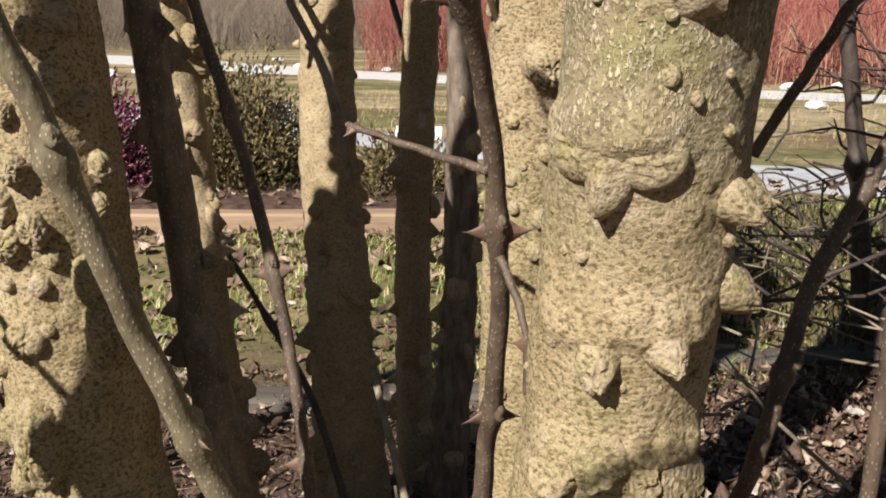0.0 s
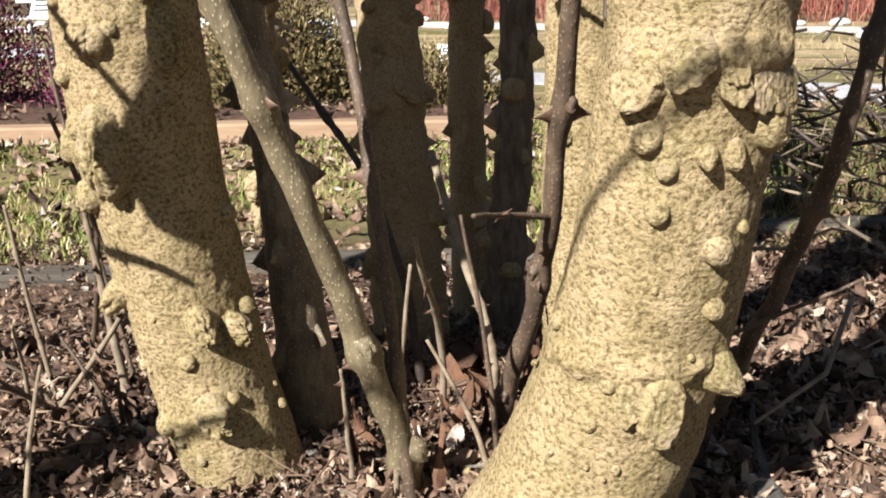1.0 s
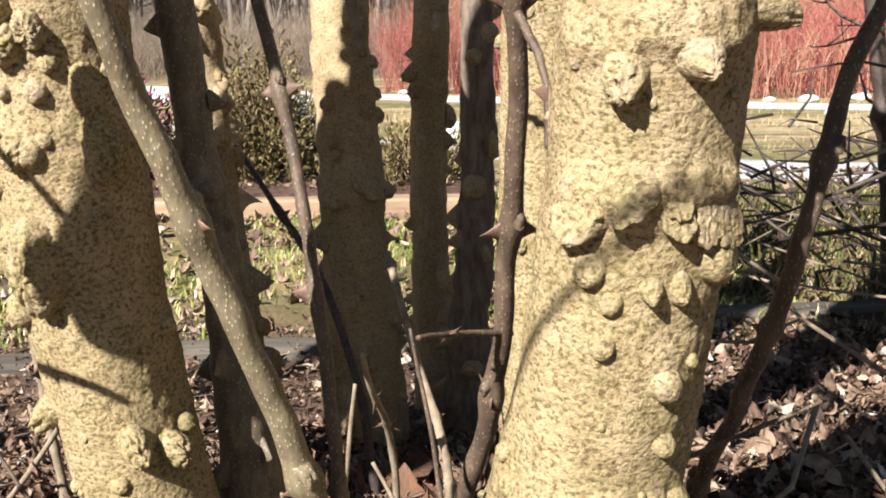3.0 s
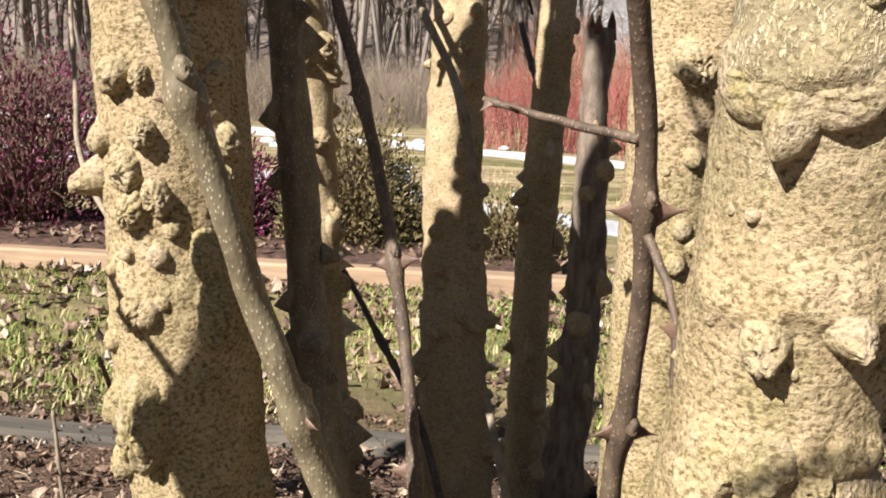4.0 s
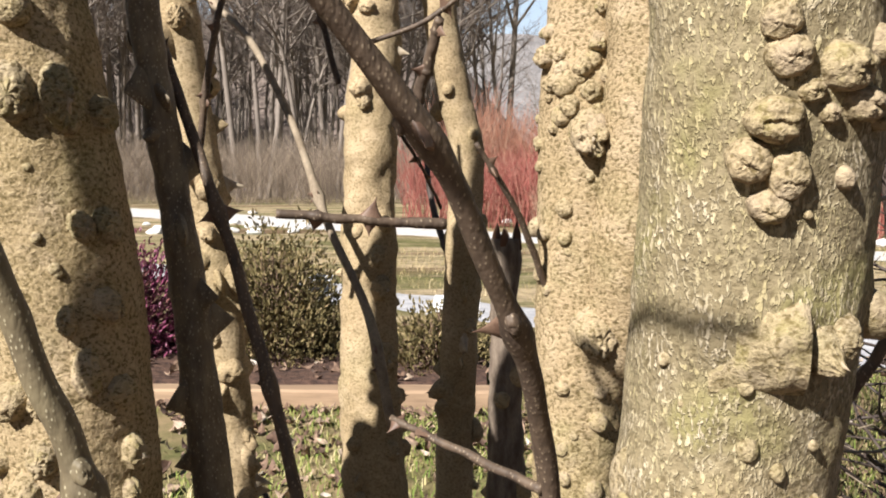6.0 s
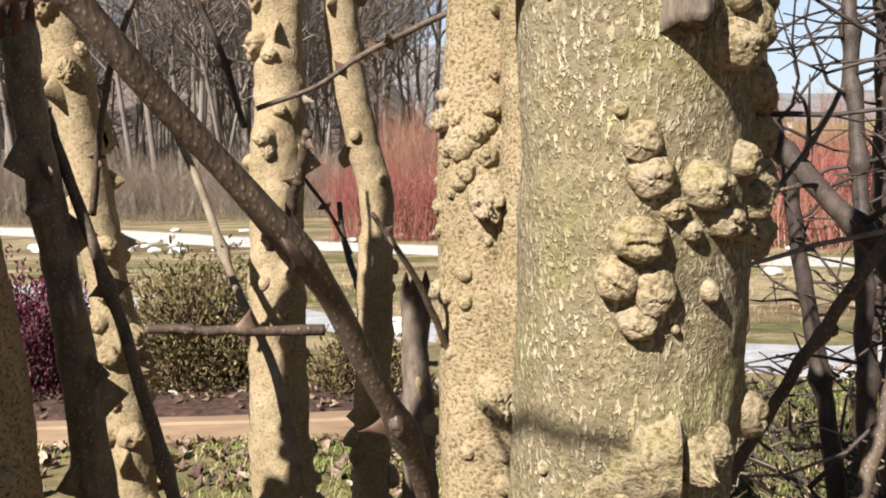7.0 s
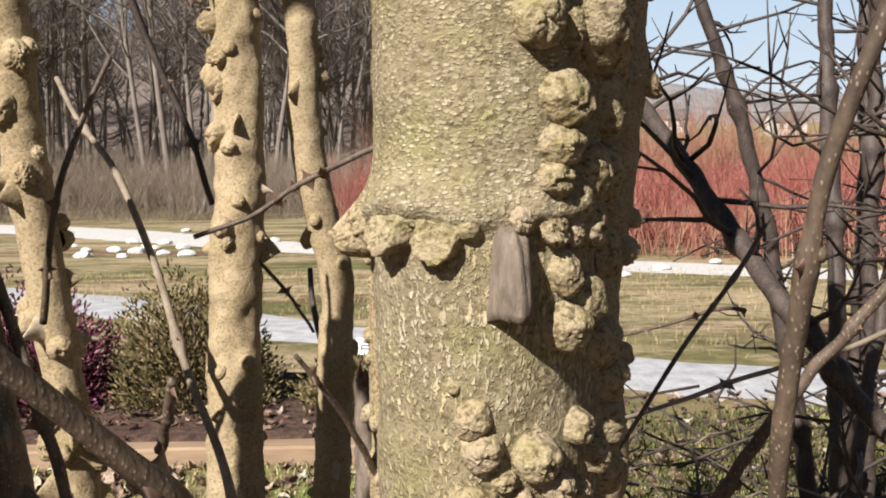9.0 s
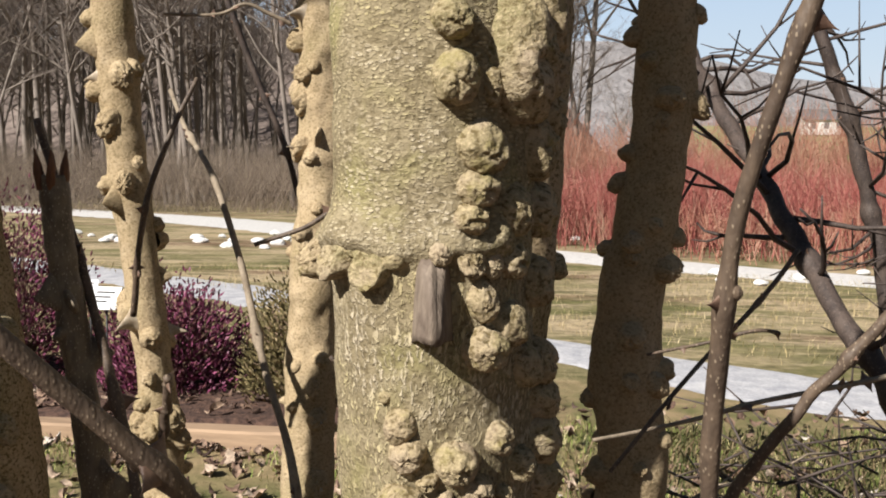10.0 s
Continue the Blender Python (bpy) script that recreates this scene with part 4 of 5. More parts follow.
thick = knobbed_stem(RIGHT, RIGHT_LOW + RIGHT_MID + RIGHT_WART + RIGHT_CLU + RIGHT_TOP + random_knobs(40, 0.0, 0.62, 0.03, 0.065, "d", 15, 0.05), clump, "thick yellow-olive stem with corky knobs, greyer higher up", 0.0022, 176, 0.0018, 0.0007, BARK_TALL, 1.0, 0.2,
    [(0.152, 0.0035, 0.010, -80, 60), (0.330, 0.0040, 0.012, -60, 60), (0.402, 0.0055, 0.018, -65, 45), (0.500, 0.0045, 0.022, -75, 5), (0.577, 0.0040, 0.022, -35, 40), (0.769, 0.0050, 0.010, -100, 70)])
cut_stub(thick, 0.576, -9, 0.0175, 0.025, 0.025, 2.0, glide(RIGHT, 300))
stub(thick, 0.748, 8, 0.0088, 0.036, 0.020, 7.0, glide(RIGHT, 300), "plank-like weathered grey prickle stub")
knobbed_stem(LEFT, LEFT_LOW + LEFT_MID + LEFT_TOP + random_knobs(26, 0.72, 1.2, 0.15, 0.3, "bd", 17, 0.045) + random_knobs(24, 0.0, 0.7, 0.03, 0.06, "d", 16, 0.05), clump, "thick olive stem with ribbed barnacle-like knobs", 0.0024, 156, 0.0020, 0.0008, BARK, 2.0, 0.12,
    [(0.048, 0.0030, 0.008, -60, 20), (0.255, 0.0045, 0.018, -80, 5)])
knobbed_stem(BEHIND, BEHIND_KNOBS + random_knobs(34, 0.15, 0.66, 0.08, 0.20, "ddbd", 14, 0.036) + random_knobs(46, 0.66, 0.76, 0.09, 0.2, "lld", 18, 0.036) + random_knobs(16, 0.8, 1.0, 0.1, 0.25, "lb", 19, 0.036), clump, "yellowish knobbed stem close behind the thick one", 0.0027, 110, 0.0018, 0.0008, BARK, 3.0, 0.2)
knobbed_stem(SHADE_TWIN, random_knobs(16, 0.6, 1.2, 0.25, 0.4, "dl", 12, 0.03), clump, "hidden stem on the yellowish one, added to shade the stem behind", 0.005, 48, 0.0024, 0.0010, BARK, 3.5, 0.2)
knobbed_stem(MIDDLE, random_knobs(90, 0.0, 1.05, 0.18, 0.42, "dbldrbwlt", 5, 0.030), clump, "slender knobbed stem lit on one side", 0.004, 64, 0.0042, 0.0010, BARK_SLIM, 4.0, 0.6, cork=SLIM_KNOBS)
knobbed_stem(SLIM, random_knobs(44, 0.0, 1.05, 0.25, 0.55, "drbpwt", 6, 0.022), clump, "slim knobbed stem with a cut-off stub", 0.004, 48, 0.0030, 0.0008, BARK_SLIM, 5.0, 0.7, cork=SLIM_KNOBS)
# dead wood; the darker material also stands in for shade on the snag
knobbed_stem(SNAG, random_knobs(24, 0.0, 0.5, 0.3, 0.65, "drlww", 7, 0.022), clump, "dead snag with a broken red-brown top", 0.004, 48, 0.0034, 0.0008, WOODY, 6.0, 0.4, cork=SLIM_KNOBS)
knobbed_stem(SHADED, random_knobs(54, 0.3, 1.0, 0.2, 0.42, "lldrl", 8, 0.030), clump, "knobbed stem in shade behind the thick stem", 0.004, 56, 0.0034, 0.0008, BARK_SLIM, 7.0, 0.3, cork=SLIM_KNOBS)
knobbed_stem(FARLEFT, random_knobs(80, 0.05, 1.0, 0.28, 0.65, "blldwblt", 9, 0.021), clump, "slim stem with clustered knobs", 0.004, 48, 0.0026, 0.0006, BARK_SLIM, 8.0, 0.5, cork=SLIM_KNOBS)
knobbed_stem(DARK, random_knobs(32, 0.05, 0.79, 0.3, 0.62, "wwwp", 10, 0.019), clump, "dark stem with a broken top", 0.004, 40, 0.0026, 0.0004, STEM_DARK, 9.0, 0.9, cork=DARK_KNOBS)
thin_stem(SMOOTH, clump, "smooth grey-olive young stem with pale dots", STEM_BARK, [0.1, 0.22, 0.44, 0.66, 0.86], 0.012, 1)
thin_stem(FRONT, clump, "thin brown arching stem with broad prickles", TWIG_BARK, [0.08, 0.2, 0.33, 0.47, 0.60, 0.70, 0.82, 0.92], 0.018, 2)
thin_stem(LANKY, clump, "thin lanky brown stem with prickles", TWIG_BARK, [0.15, 0.3, 0.45, 0.58, 0.72, 0.86], 0.014, 3)
thin_stem(SLANT, clump, "thin slanting brown stem", TWIG_BARK, [0.2, 0.42, 0.6, 0.8], 0.010, 4)
thin_stem(UPRIGHT, clump, "thin upright reddish-brown stem", TWIG_BARK, [0.3, 0.52, 0.63, 0.77, 0.88], 0.010, 5)
thin_stem(CROSSING, clump, "thin grey twig crossing the stems", TWIG_BARK, [0.3, 0.6, 0.85], 0.008, 6)


def broken_top(ctrl, spikes, seed, label):
    """Splinters of dead wood on a broken stem."""
    r = np.random.default_rng(seed)
    x, y, z, rad = ctrl[-1]
    h = Heap()
    for k in range(spikes):
        a = 2 * math.pi * k / spikes + r.uniform(-0.3, 0.3)
        q = np.array((x + 0.75 * rad * math.cos(a), y + 0.75 * rad * math.sin(a), z - 0.012))
        d = np.array((0.5 * rad * math.cos(a) * r.uniform(-0.5, 1.6), 0.5 * rad * math.sin(a), r.uniform(0.012, 0.034)))
        h.add(*tube([q, q + d * 0.6, q + d], [rad * 0.42, rad * 0.3, rad * 0.06], 6))
    part("broken_top", h.mesh("broken_top", DEADWOOD), clump, label)


broken_top(SNAG, 4, 3, "splintered red-brown dead wood")
broken_top(DARK, 6, 4, "splintered red-brown dead wood")

# ---- leaf litter, grass and small things on the ground ----
def leaf_shape(seed, long=1.0):
    """A dry curled leaf of about unit length, 3 by 6 points."""
    r = np.random.default_rng(seed)
    v, f = [], []
    curl, roll, twist = r.uniform(-0.9, 1.6), r.uniform(0.2, 1.6) * r.choice([-1, 1]), r.uniform(-0.5, 0.5)
    wide = r.uniform(0.22, 0.42)
    for i in range(7):
        s = i / 6
        w = wide * math.sin(math.pi * min(1, s * 0.92 + 0.06)) ** 0.8 * r.uniform(0.72, 1.12)
        for k in (-1, -0.5, 0, 0.5, 1):
            x, y = (s - 0.5) * long, k * w
            z = curl * (s - 0.5) ** 2 * 0.9 + roll * k * k * w * 0.9 + 0.075 * r.uniform(-1, 1) + 0.05 * math.sin(9 * s + 3 * k + seed)
            c, d = math.cos(twist * (s - 0.5)), math.sin(twist * (s - 0.5))
            v.append((x, y * c - z * d, y * d + z * c))
    for i in range(6):
        for k in range(4):
            f.append((i * 5 + k, i * 5 + k + 1, (i + 1) * 5 + k + 1, (i + 1) * 5 + k))
    return np.array(v), f


LEAF_FORMS = [leaf_shape(100 + k) for k in range(16)]


def turned(v, size, at, flat, r):
    m = Euler((r.normal(0, flat), r.normal(0, flat), r.uniform(0, 6.283))).to_matrix()
    return (v * size) @ np.array(m).T + at


def clear_of_stems(x, y):
    for s in (RIGHT, LEFT, MIDDLE, BEHIND, SLIM, SNAG, SHADED, FARLEFT, DARK):
        if math.hypot(x - s[1][0], y - s[1][1]) < s[1][3] * 0.95:
            return False
    return True


def build_litter():
    r = np.random.default_rng(11)
    carpet = thing("leaf_litter", "brown curled dead leaves strewn under the shrub", "leaves")
    forms = [mesh_of("leaf", v, f, LEAF) for v, f in LEAF_FORMS]
    n = 0
    while n < 290:
        x, y = r.uniform(-0.75, 0.75), 0.16 + 0.95 * r.random() ** 1.3
        if not clear_of_stems(x, y):
            continue
        size = r.uniform(0.014, 0.034) if r.random() < 0.95 else r.uniform(0.04, 0.06)
        m = pose(x, y, ground_z(x, y) + 0.010 + 0.012 * r.random(), r.normal(0, 20), r.normal(0, 20), r.uniform(0, 360)) @ Matrix.Diagonal((size, size, size, 1))
        part("leaf", forms[n % 16], carpet, m=m)
        n += 1
    for k, (x, y, size, turn) in enumerate(((-0.315, 0.425, 0.095, 25), (-0.214, 0.405, 0.075, -10), (-0.108, 0.425, 0.055, 15), (-0.36, 0.47, 0.08, 60), (-0.30, 0.39, 0.07, 100), (-0.25, 0.37, 0.06, -40), (-0.05, 0.41, 0.045, 70), (0.02, 0.40, 0.05, 5))):   # a few broad leaves on top
        part("leaf", forms[(k * 3) % 16], carpet, m=pose(x, y, ground_z(x, y) + 0.024, -8, 6 - 4 * (k % 3), turn) @ Matrix.Diagonal((size, size * 1.15, size, 1)))
    rest, bits = Heap(), Heap()
    for k in range(11000):
        x, y = (r.uniform(-2.6, 2.4), r.uniform(-0.3, 1.9)) if k < 6500 else (r.uniform(-0.8, 1.1), r.uniform(0.18, 1.05))
        if not clear_of_stems(x, y):
            continue
        v, f = LEAF_FORMS[k % 16]
        rest.add(turned(v, r.uniform(0.010, 0.034), (x, y, ground_z(x, y) + 0.006 + 0.012 * r.random()), 0.6, r), f)
    for k in range(4200):
        x, y = r.uniform(0.12, 1.5), r.uniform(0.5, 1.6)
        v, f = LEAF_FORMS[k % 16]
        rest.add(turned(v, r.uniform(0.012, 0.036), (x, y, ground_z(x, y) + 0.010 + 0.014 * r.random()), 0.6, r), f)
    for k in range(2000):
        x, y = r.uniform(-4.5, 3.5), r.uniform(1.8, 2.8) if k < 1500 else r.uniform(2.93, 3.4)
        v, f = LEAF_FORMS[k % 16]
        z = ground_z(x, y) + 0.012 if y < 2.85 else -0.028
        rest.add(turned(v, r.uniform(0.02, 0.06), (x, y, z), 0.35, r), f)
    for k in range(500):   # a drift of leaves along the foot of the timber
        x, y = r.uniform(-4, 2.5), 2.80 - 0.45 * r.random() ** 2
        v, f = LEAF_FORMS[k % 16]
        rest.add(turned(v, r.uniform(0.025, 0.06), (x, y, ground_z(x, y) + 0.015), 0.35, r), f)
    part("leaves", rest.mesh("leaves", LITTER), carpet, kind="stuff")
    # crumbs of bark, husks and leaf
    strip4 = [(0, 1, 3, 2), (2, 3, 5, 4), (4, 5, 7, 6)]
    for k in range(66000):
        x, y = (r.uniform(-1.3, 1.5), 0.1 + 1.5 * r.random() ** 1.25) if k < 28000 else (r.uniform(-0.7, 0.9), r.uniform(0.2, 0.95))
        s = r.uniform(0.003, 0.015) if k % 9 else r.uniform(0.012, 0.03)
        w = min(0.0028, s * r.uniform(0.06, 0.4))
        curl, roll = r.normal(0, 1.5), r.normal(0, 0.9)
        v = []
        for q in (-1, -0.4, 0.3, 1):      # a shred bent along its length and twisted
            a, b = curl * q * 0.5, roll * q
            p = (s * q * 0.5, 0.12 * s * math.sin(3 * q + curl), s * 0.5 * (1 - math.cos(a)) * (1 if curl > 0 else -1))
            e = w * (1 - 0.45 * abs(q))
            v += [(p[0], p[1] - e * math.cos(b), p[2] - e * math.sin(b)), (p[0], p[1] + e * math.cos(b), p[2] + e * math.sin(b))]
        bits.add(turned(np.array(v), 1, (x, y, ground_z(x, y) + 0.005 + 0.014 * r.random()), 0.55, r), strip4)
    part("crumbs", bits.mesh("crumbs", LITTER), carpet, kind="stuff")
    sticks = Heap()
    for k in range(1300):
        x, y = r.uniform(-1.0, 1.1), 0.12 + 1.1 * r.random()
        L, a = 0.02 + 0.09 * r.random() ** 2, r.uniform(0, 6.283)
        z = ground_z(x, y) + 0.012 + 0.015 * r.random()
        d = np.array((math.cos(a), math.sin(a), r.normal(0, 0.18))) * L / 2
        mid = np.array((r.normal(0, 0.06) * L, r.normal(0, 0.06) * L, r.normal(0.02, 0.05) * L))
        v, f = tube([np.array((x, y, z)) - d, np.array((x, y, z)) + mid, np.array((x, y, z)) + d], np.array((1.0, 0.9, 0.6)) * r.uniform(0.0005, 0.0014), 5)
        sticks.add(v, f)
    part("sticks", sticks.mesh("sticks", STICK), carpet, "thin dry broken twigs", kind="stuff")


def blades(n, area, tall, seed, name, material, label, keep):
    r = np.random.default_rng(seed)
    h = Heap()
    k = 0
    while k < n:
        x, y = r.uniform(area[0], area[1]), r.uniform(area[2], area[3])
        if not keep(x, y, r):
            k += 0.2
            continue
        a, L = r.uniform(0, 6.283), tall * r.uniform(0.5, 1.3)
        lean = r.uniform(0.2, 1.3) * L
        w = r.uniform(0.0012, 0.0026) * max(1.0, tall / 0.05)
        c, s = math.cos(a), math.sin(a)
        z = ground_z(x, y) - 0.004
        v = [(x - s * w, y + c * w, z), (x + s * w, y - c * w, z), (x + c * lean * 0.35 + s * w * 0.8, y + s * lean * 0.35 - c * w * 0.8, z + L * 0.6), (x + c * lean * 0.35 - s * w * 0.8, y + s * lean * 0.35 + c * w * 0.8, z + L * 0.6), (x + c * lean, y + s * lean, z + L * 0.92)]
        h.add(v, [(0, 1, 2, 3), (3, 2, 4)])
        k += 1
    solid(name, h.mesh(name, material), label, "grass", kind="stuff")


def patchy(x, y, r):
    return noise.noise(Vector((x * 1.6, y * 1.9, 9.0))) > r.uniform(-0.45, 0.35)


def field_patch(x, y, r):
    if abs((y - 3.95) + 0.66 * (x - 1.45)) < 0.62 or (y < 4.35 and x < 2.25):
        return False
    return noise.noise(Vector((x * 0.8, y * 1.4, 5.0))) > r.uniform(-0.6, 0.3)


def build_fabric():
    """A torn piece of grey landscape fabric lying in the mulch, modelled as a slab."""
    edge = [(0.10, 0.30), (0.117, 0.405), (0.137, 0.456), (0.150, 0.485), (0.172, 0.546), (0.189, 0.600), (0.214, 0.700), (0.224, 0.720), (0.207, 0.651), (0.200, 0.602), (0.197, 0.545), (0.208, 0.508), (0.214, 0.462), (0.222, 0.38), (0.226, 0.30)]
    bm = bmesh.new()
    low = [bm.verts.new((x, y, -0.045)) for x, y in edge]
    top = [bm.verts.new((x + 0.002, y, 0.004 + 0.010 * (0.6 - y))) for x, y in edge]
    bm.faces.new(top)
    bm.faces.new(low[::-1])
    for i in range(len(edge)):
        j = (i + 1) % len(edge)
        bm.faces.new((low[i], low[j], top[j], top[i]))
    bmesh.ops.recalc_face_normals(bm, faces=bm.faces)
    bmesh.ops.bevel(bm, geom=[e for e in bm.edges if e.verts[0].co.z > -0.03 and e.verts[1].co.z > -0.03], offset=0.0025, segments=2, affect="EDGES")
    me = bpy.data.meshes.new("stone_slab")
    bm.to_mesh(me)
    bm.free()
    me.materials.append(FABRIC)
    solid("stone_slab", me, "torn grey landscape fabric half covered by mulch", "slab")


def root_crown():
    """The tangle at the foot of the clump: torn bark shards and rotten stump."""
    stump = thing("stump", "rotten red-brown stump with torn bark shards", "stump")
    n, rows, v, f = 36, 16, [], []
    for i in range(rows):
        s = i / (rows - 1)
        for k in range(n):
            a = 2 * math.pi * k / n
            rad = 0.062 * (1.25 - 0.45 * s) * (1 + 0.28 * noise.noise(Vector((math.cos(a) * 2.2, math.sin(a) * 2.2, s * 3 + 5))))
            top = 0.085 * (1 + 0.7 * noise.noise(Vector((math.cos(a) * 2.5, math.sin(a) * 2.5, 8))))
            v.append((-0.015 + rad * math.cos(a), 0.80 + rad * math.sin(a), -0.07 + s * top + 0.02 * noise.noise(Vector((a * 3, s * 9, 2)))))
    for i in range(rows - 1):
        for k in range(n):
            f.append((i * n + k, i * n + (k + 1) % n, (i + 1) * n + (k + 1) % n, (i + 1) * n + k))
    f.append(tuple((rows - 1) * n + k for k in range(n)))
    part("stump_body", mesh_of("stump_body", v, f, DEADWOOD), stump)
    r = np.random.default_rng(31)
    for k in range(44):
        x, y = r.uniform(-0.13, 0.04), r.uniform(0.55, 0.80)
        L = r.uniform(0.025, 0.08)
        v, f = leaf_shape(300 + k, 1.0)
        v = v * (L, L * r.uniform(0.10, 0.28), L * 0.5)
        m = np.array(Euler((r.normal(0, 0.4), -r.uniform(0.5, 1.3), r.uniform(0, 6.283))).to_matrix())
        part("bark_shard", mesh_of("bark_shard", v @ m.T + (x, y, ground_z(x, y) + L * 0.35), f, DEADWOOD), stump)


build_litter()
blades(34000, (-2.4, 2.2, 1.5, 3.4), 0.030, 21, "grass_strip", GRASS, "patchy green spring grass with dead leaves", patchy)
blades(16000, (-6, 7, 3.0, 9.5), 0.045, 22, "field_grass", STRAW, "short dry tan and green field grass", field_patch)
blades(5000, (0.2, 2.1, 1.7, 3.25), 0.075, 23, "low_weeds", WEEDS, "low brown and green weeds, toned dark for shade under the dark shrub", lambda x, y, r: y < 3.25 - 0.5 * max(0, x - 1.4) and noise.noise(Vector((x * 2.2, y * 2.2, 4.0))) > r.uniform(-0.7, 0.3))
build_fabric()
root_crown()

# ---- side twigs of the clump ----
def twig(pts, r0, r1, seed, label, bark=None, nodes=3, thorn=0.009):
    n = len(pts)
    ctrl = [(*p, r0 + (r1 - r0) * k / (n - 1)) for k, p in enumerate(pts)]
    return thin_stem(ctrl, clump, label, bark or TWIG_BARK, nodes, thorn, seed, 7, "twig")


twig([(0.026, 0.505, 0.47), (-0.02, 0.545, 0.478), (-0.062, 0.575, 0.489)], 0.0030, 0.0022, 41, "thin grey side twig", nodes=2)
twig([(-0.023, 0.433, 0.615), (-0.05, 0.424, 0.617), (-0.094, 0.412, 0.621)], 0.0026, 0.0020, 42, "thin grey side twig", nodes=2)
twig([(0.033, 0.500, 0.420), (0.046, 0.472, 0.385), (0.046, 0.462, 0.350)], 0.0028, 0.0016, 43, "drooping brown side twig", nodes=1)
twig([(-0.012, 0.70, -0.03), (-0.012, 0.70, 0.05), (-0.045, 0.78, 0.14), (-0.071, 0.845, 0.213)], 0.0048, 0.0036, 44, "dead pale prickly stalk", PALE_TWIG, 5)
twig([(-0.058, 0.72, -0.04), (-0.060, 0.69, 0.09), (-0.068, 0.63, 0.155), (-0.072, 0.61, 0.19)], 0.0036, 0.0022, 45, "dead pale prickly stalk", PALE_TWIG, 3)
twig([(-0.40, 1.24, 0.93), (-0.362, 1.199, 0.878), (-0.28, 1.10, 0.80), (-0.215, 1.02, 0.70), (-0.16, 0.95, 0.58), (-0.114, 0.895, 0.500), (-0.09, 0.86, 0.40)], 0.0036, 0.0050, 46, "thin pale lit twig", PALE_TWIG, 7)
twig([(-0.29, 1.16, 1.06), (-0.245, 1.18, 0.93), (-0.210, 1.19, 0.84), (-0.19, 1.20, 0.76)], 0.0050, 0.0040, 47, "thin dark twig", DARK_BARK, 4)
twig([(-0.10, 0.744, 0.741), (-0.055, 0.745, 0.757), (-0.010, 0.746, 0.785), (0.05, 0.745, 0.812)], 0.0020, 0.0026, 48, "thin brown twig between two stems", nodes=4)
twig([(-0.105, 1.04, 0.70), (-0.075, 1.09, 0.65), (-0.055, 1.14, 0.60)], 0.0024, 0.0020, 49, "thin dark twig between two stems", DARK_BARK, 3)
twig([(-0.20, 0.86, 0.90), (-0.222, 0.829, 0.828), (-0.24, 0.82, 0.76), (-0.262, 0.84, 0.66)], 0.0024, 0.0034, 50, "thin reddish twig", nodes=3)
twig([(-0.264, 0.98, 0.332), (-0.20, 0.92, 0.26), (-0.14, 0.85, 0.19), (-0.10, 0.80, 0.10), (-0.08, 0.78, -0.03)], 0.0030, 0.0048, 51, "thin dark twig low in the clump", DARK_BARK, 5)
twig([(0.036, 0.605, 0.205), (0.0, 0.57, 0.216), (-0.027, 0.53, 0.226)], 0.0026, 0.0018, 52, "short side twig", nodes=2, thorn=0.007)
twig([(-0.60, 1.05, 0.60), (-0.54, 0.95, 0.50), (-0.45, 0.80, 0.42), (-0.35, 0.68, 0.37)], 0.0022, 0.0030, 53, "thin pale arching twig", PALE_TWIG, 3)
twig([(-0.02, 1.19, 0.42), (-0.04, 1.26, 0.50), (-0.075, 1.32, 0.60), (-0.085, 1.36, 0.66)], 0.0060, 0.0040, 54, "forked dark side branch", DARK_BARK, 3)
twig([(0.045, 0.72, 0.55), (0.015, 0.68, 0.62), (-0.01, 0.66, 0.66)], 0.0030, 0.0018, 55, "short dark side twig", nodes=2)
# the next four stay out of view, placed for their thin shadows
twig([(-0.66, 0.30, 0.20), (-0.62, 0.10, 0.50), (-0.418, -0.087, 0.737), (-0.383, -0.11, 0.798), (-0.356, -0.134, 0.836), (-0.335, -0.141, 0.854), (-0.298, -0.167, 0.907)], 0.0040, 0.0026, 56, "unseen thin brown twig casting a shadow on the thick stem", nodes=4)
twig([(-0.214, 0.269, 0.90), (-0.30, 0.18, 1.00), (-0.35, 0.06, 1.05), (-0.32, -0.082, 1.065), (-0.311, -0.108, 1.075), (-0.296, -0.121, 1.068), (-0.27, -0.131, 1.065)], 0.0036, 0.0028, 57, "unseen thin brown twig off the arching stem, placed for its shadow", nodes=3)
twig([(-0.66, 0.36, -0.08), (-0.60, 0.36, 0.40), (-0.50, 0.385, 0.41), (-0.43, 0.399, 0.369), (-0.386, 0.398, 0.352), (-0.352, 0.429, 0.315)], 0.0040, 0.0028, 58, "unseen thin brown twig casting a shadow on the olive stem", nodes=3)
twig([(-0.62, 0.36, 0.30), (-0.52, 0.39, 0.60), (-0.436, 0.394, 0.526), (-0.409, 0.394, 0.491), (-0.385, 0.40, 0.455)], 0.0036, 0.0026, 59, "unseen thin brown twig casting a shadow on the olive stem", nodes=3)
twig([(0.191, 0.62, 0.615), (0.254, 0.66, 0.619), (0.325, 0.7, 0.629), (0.443, 0.76, 0.642), (0.485, 0.78, 0.652)], 0.0014, 0.0026, 61, "long thin pale twig before the path", PALE_TWIG, 4)
twig([(0.202, 0.6, 0.599), (0.23, 0.62, 0.629), (0.267, 0.66, 0.661), (0.335, 0.72, 0.72), (0.357, 0.74, 0.745)], 0.0014, 0.0022, 62, "thin grey twig crossing the stems", TWIG_BARK, 3)
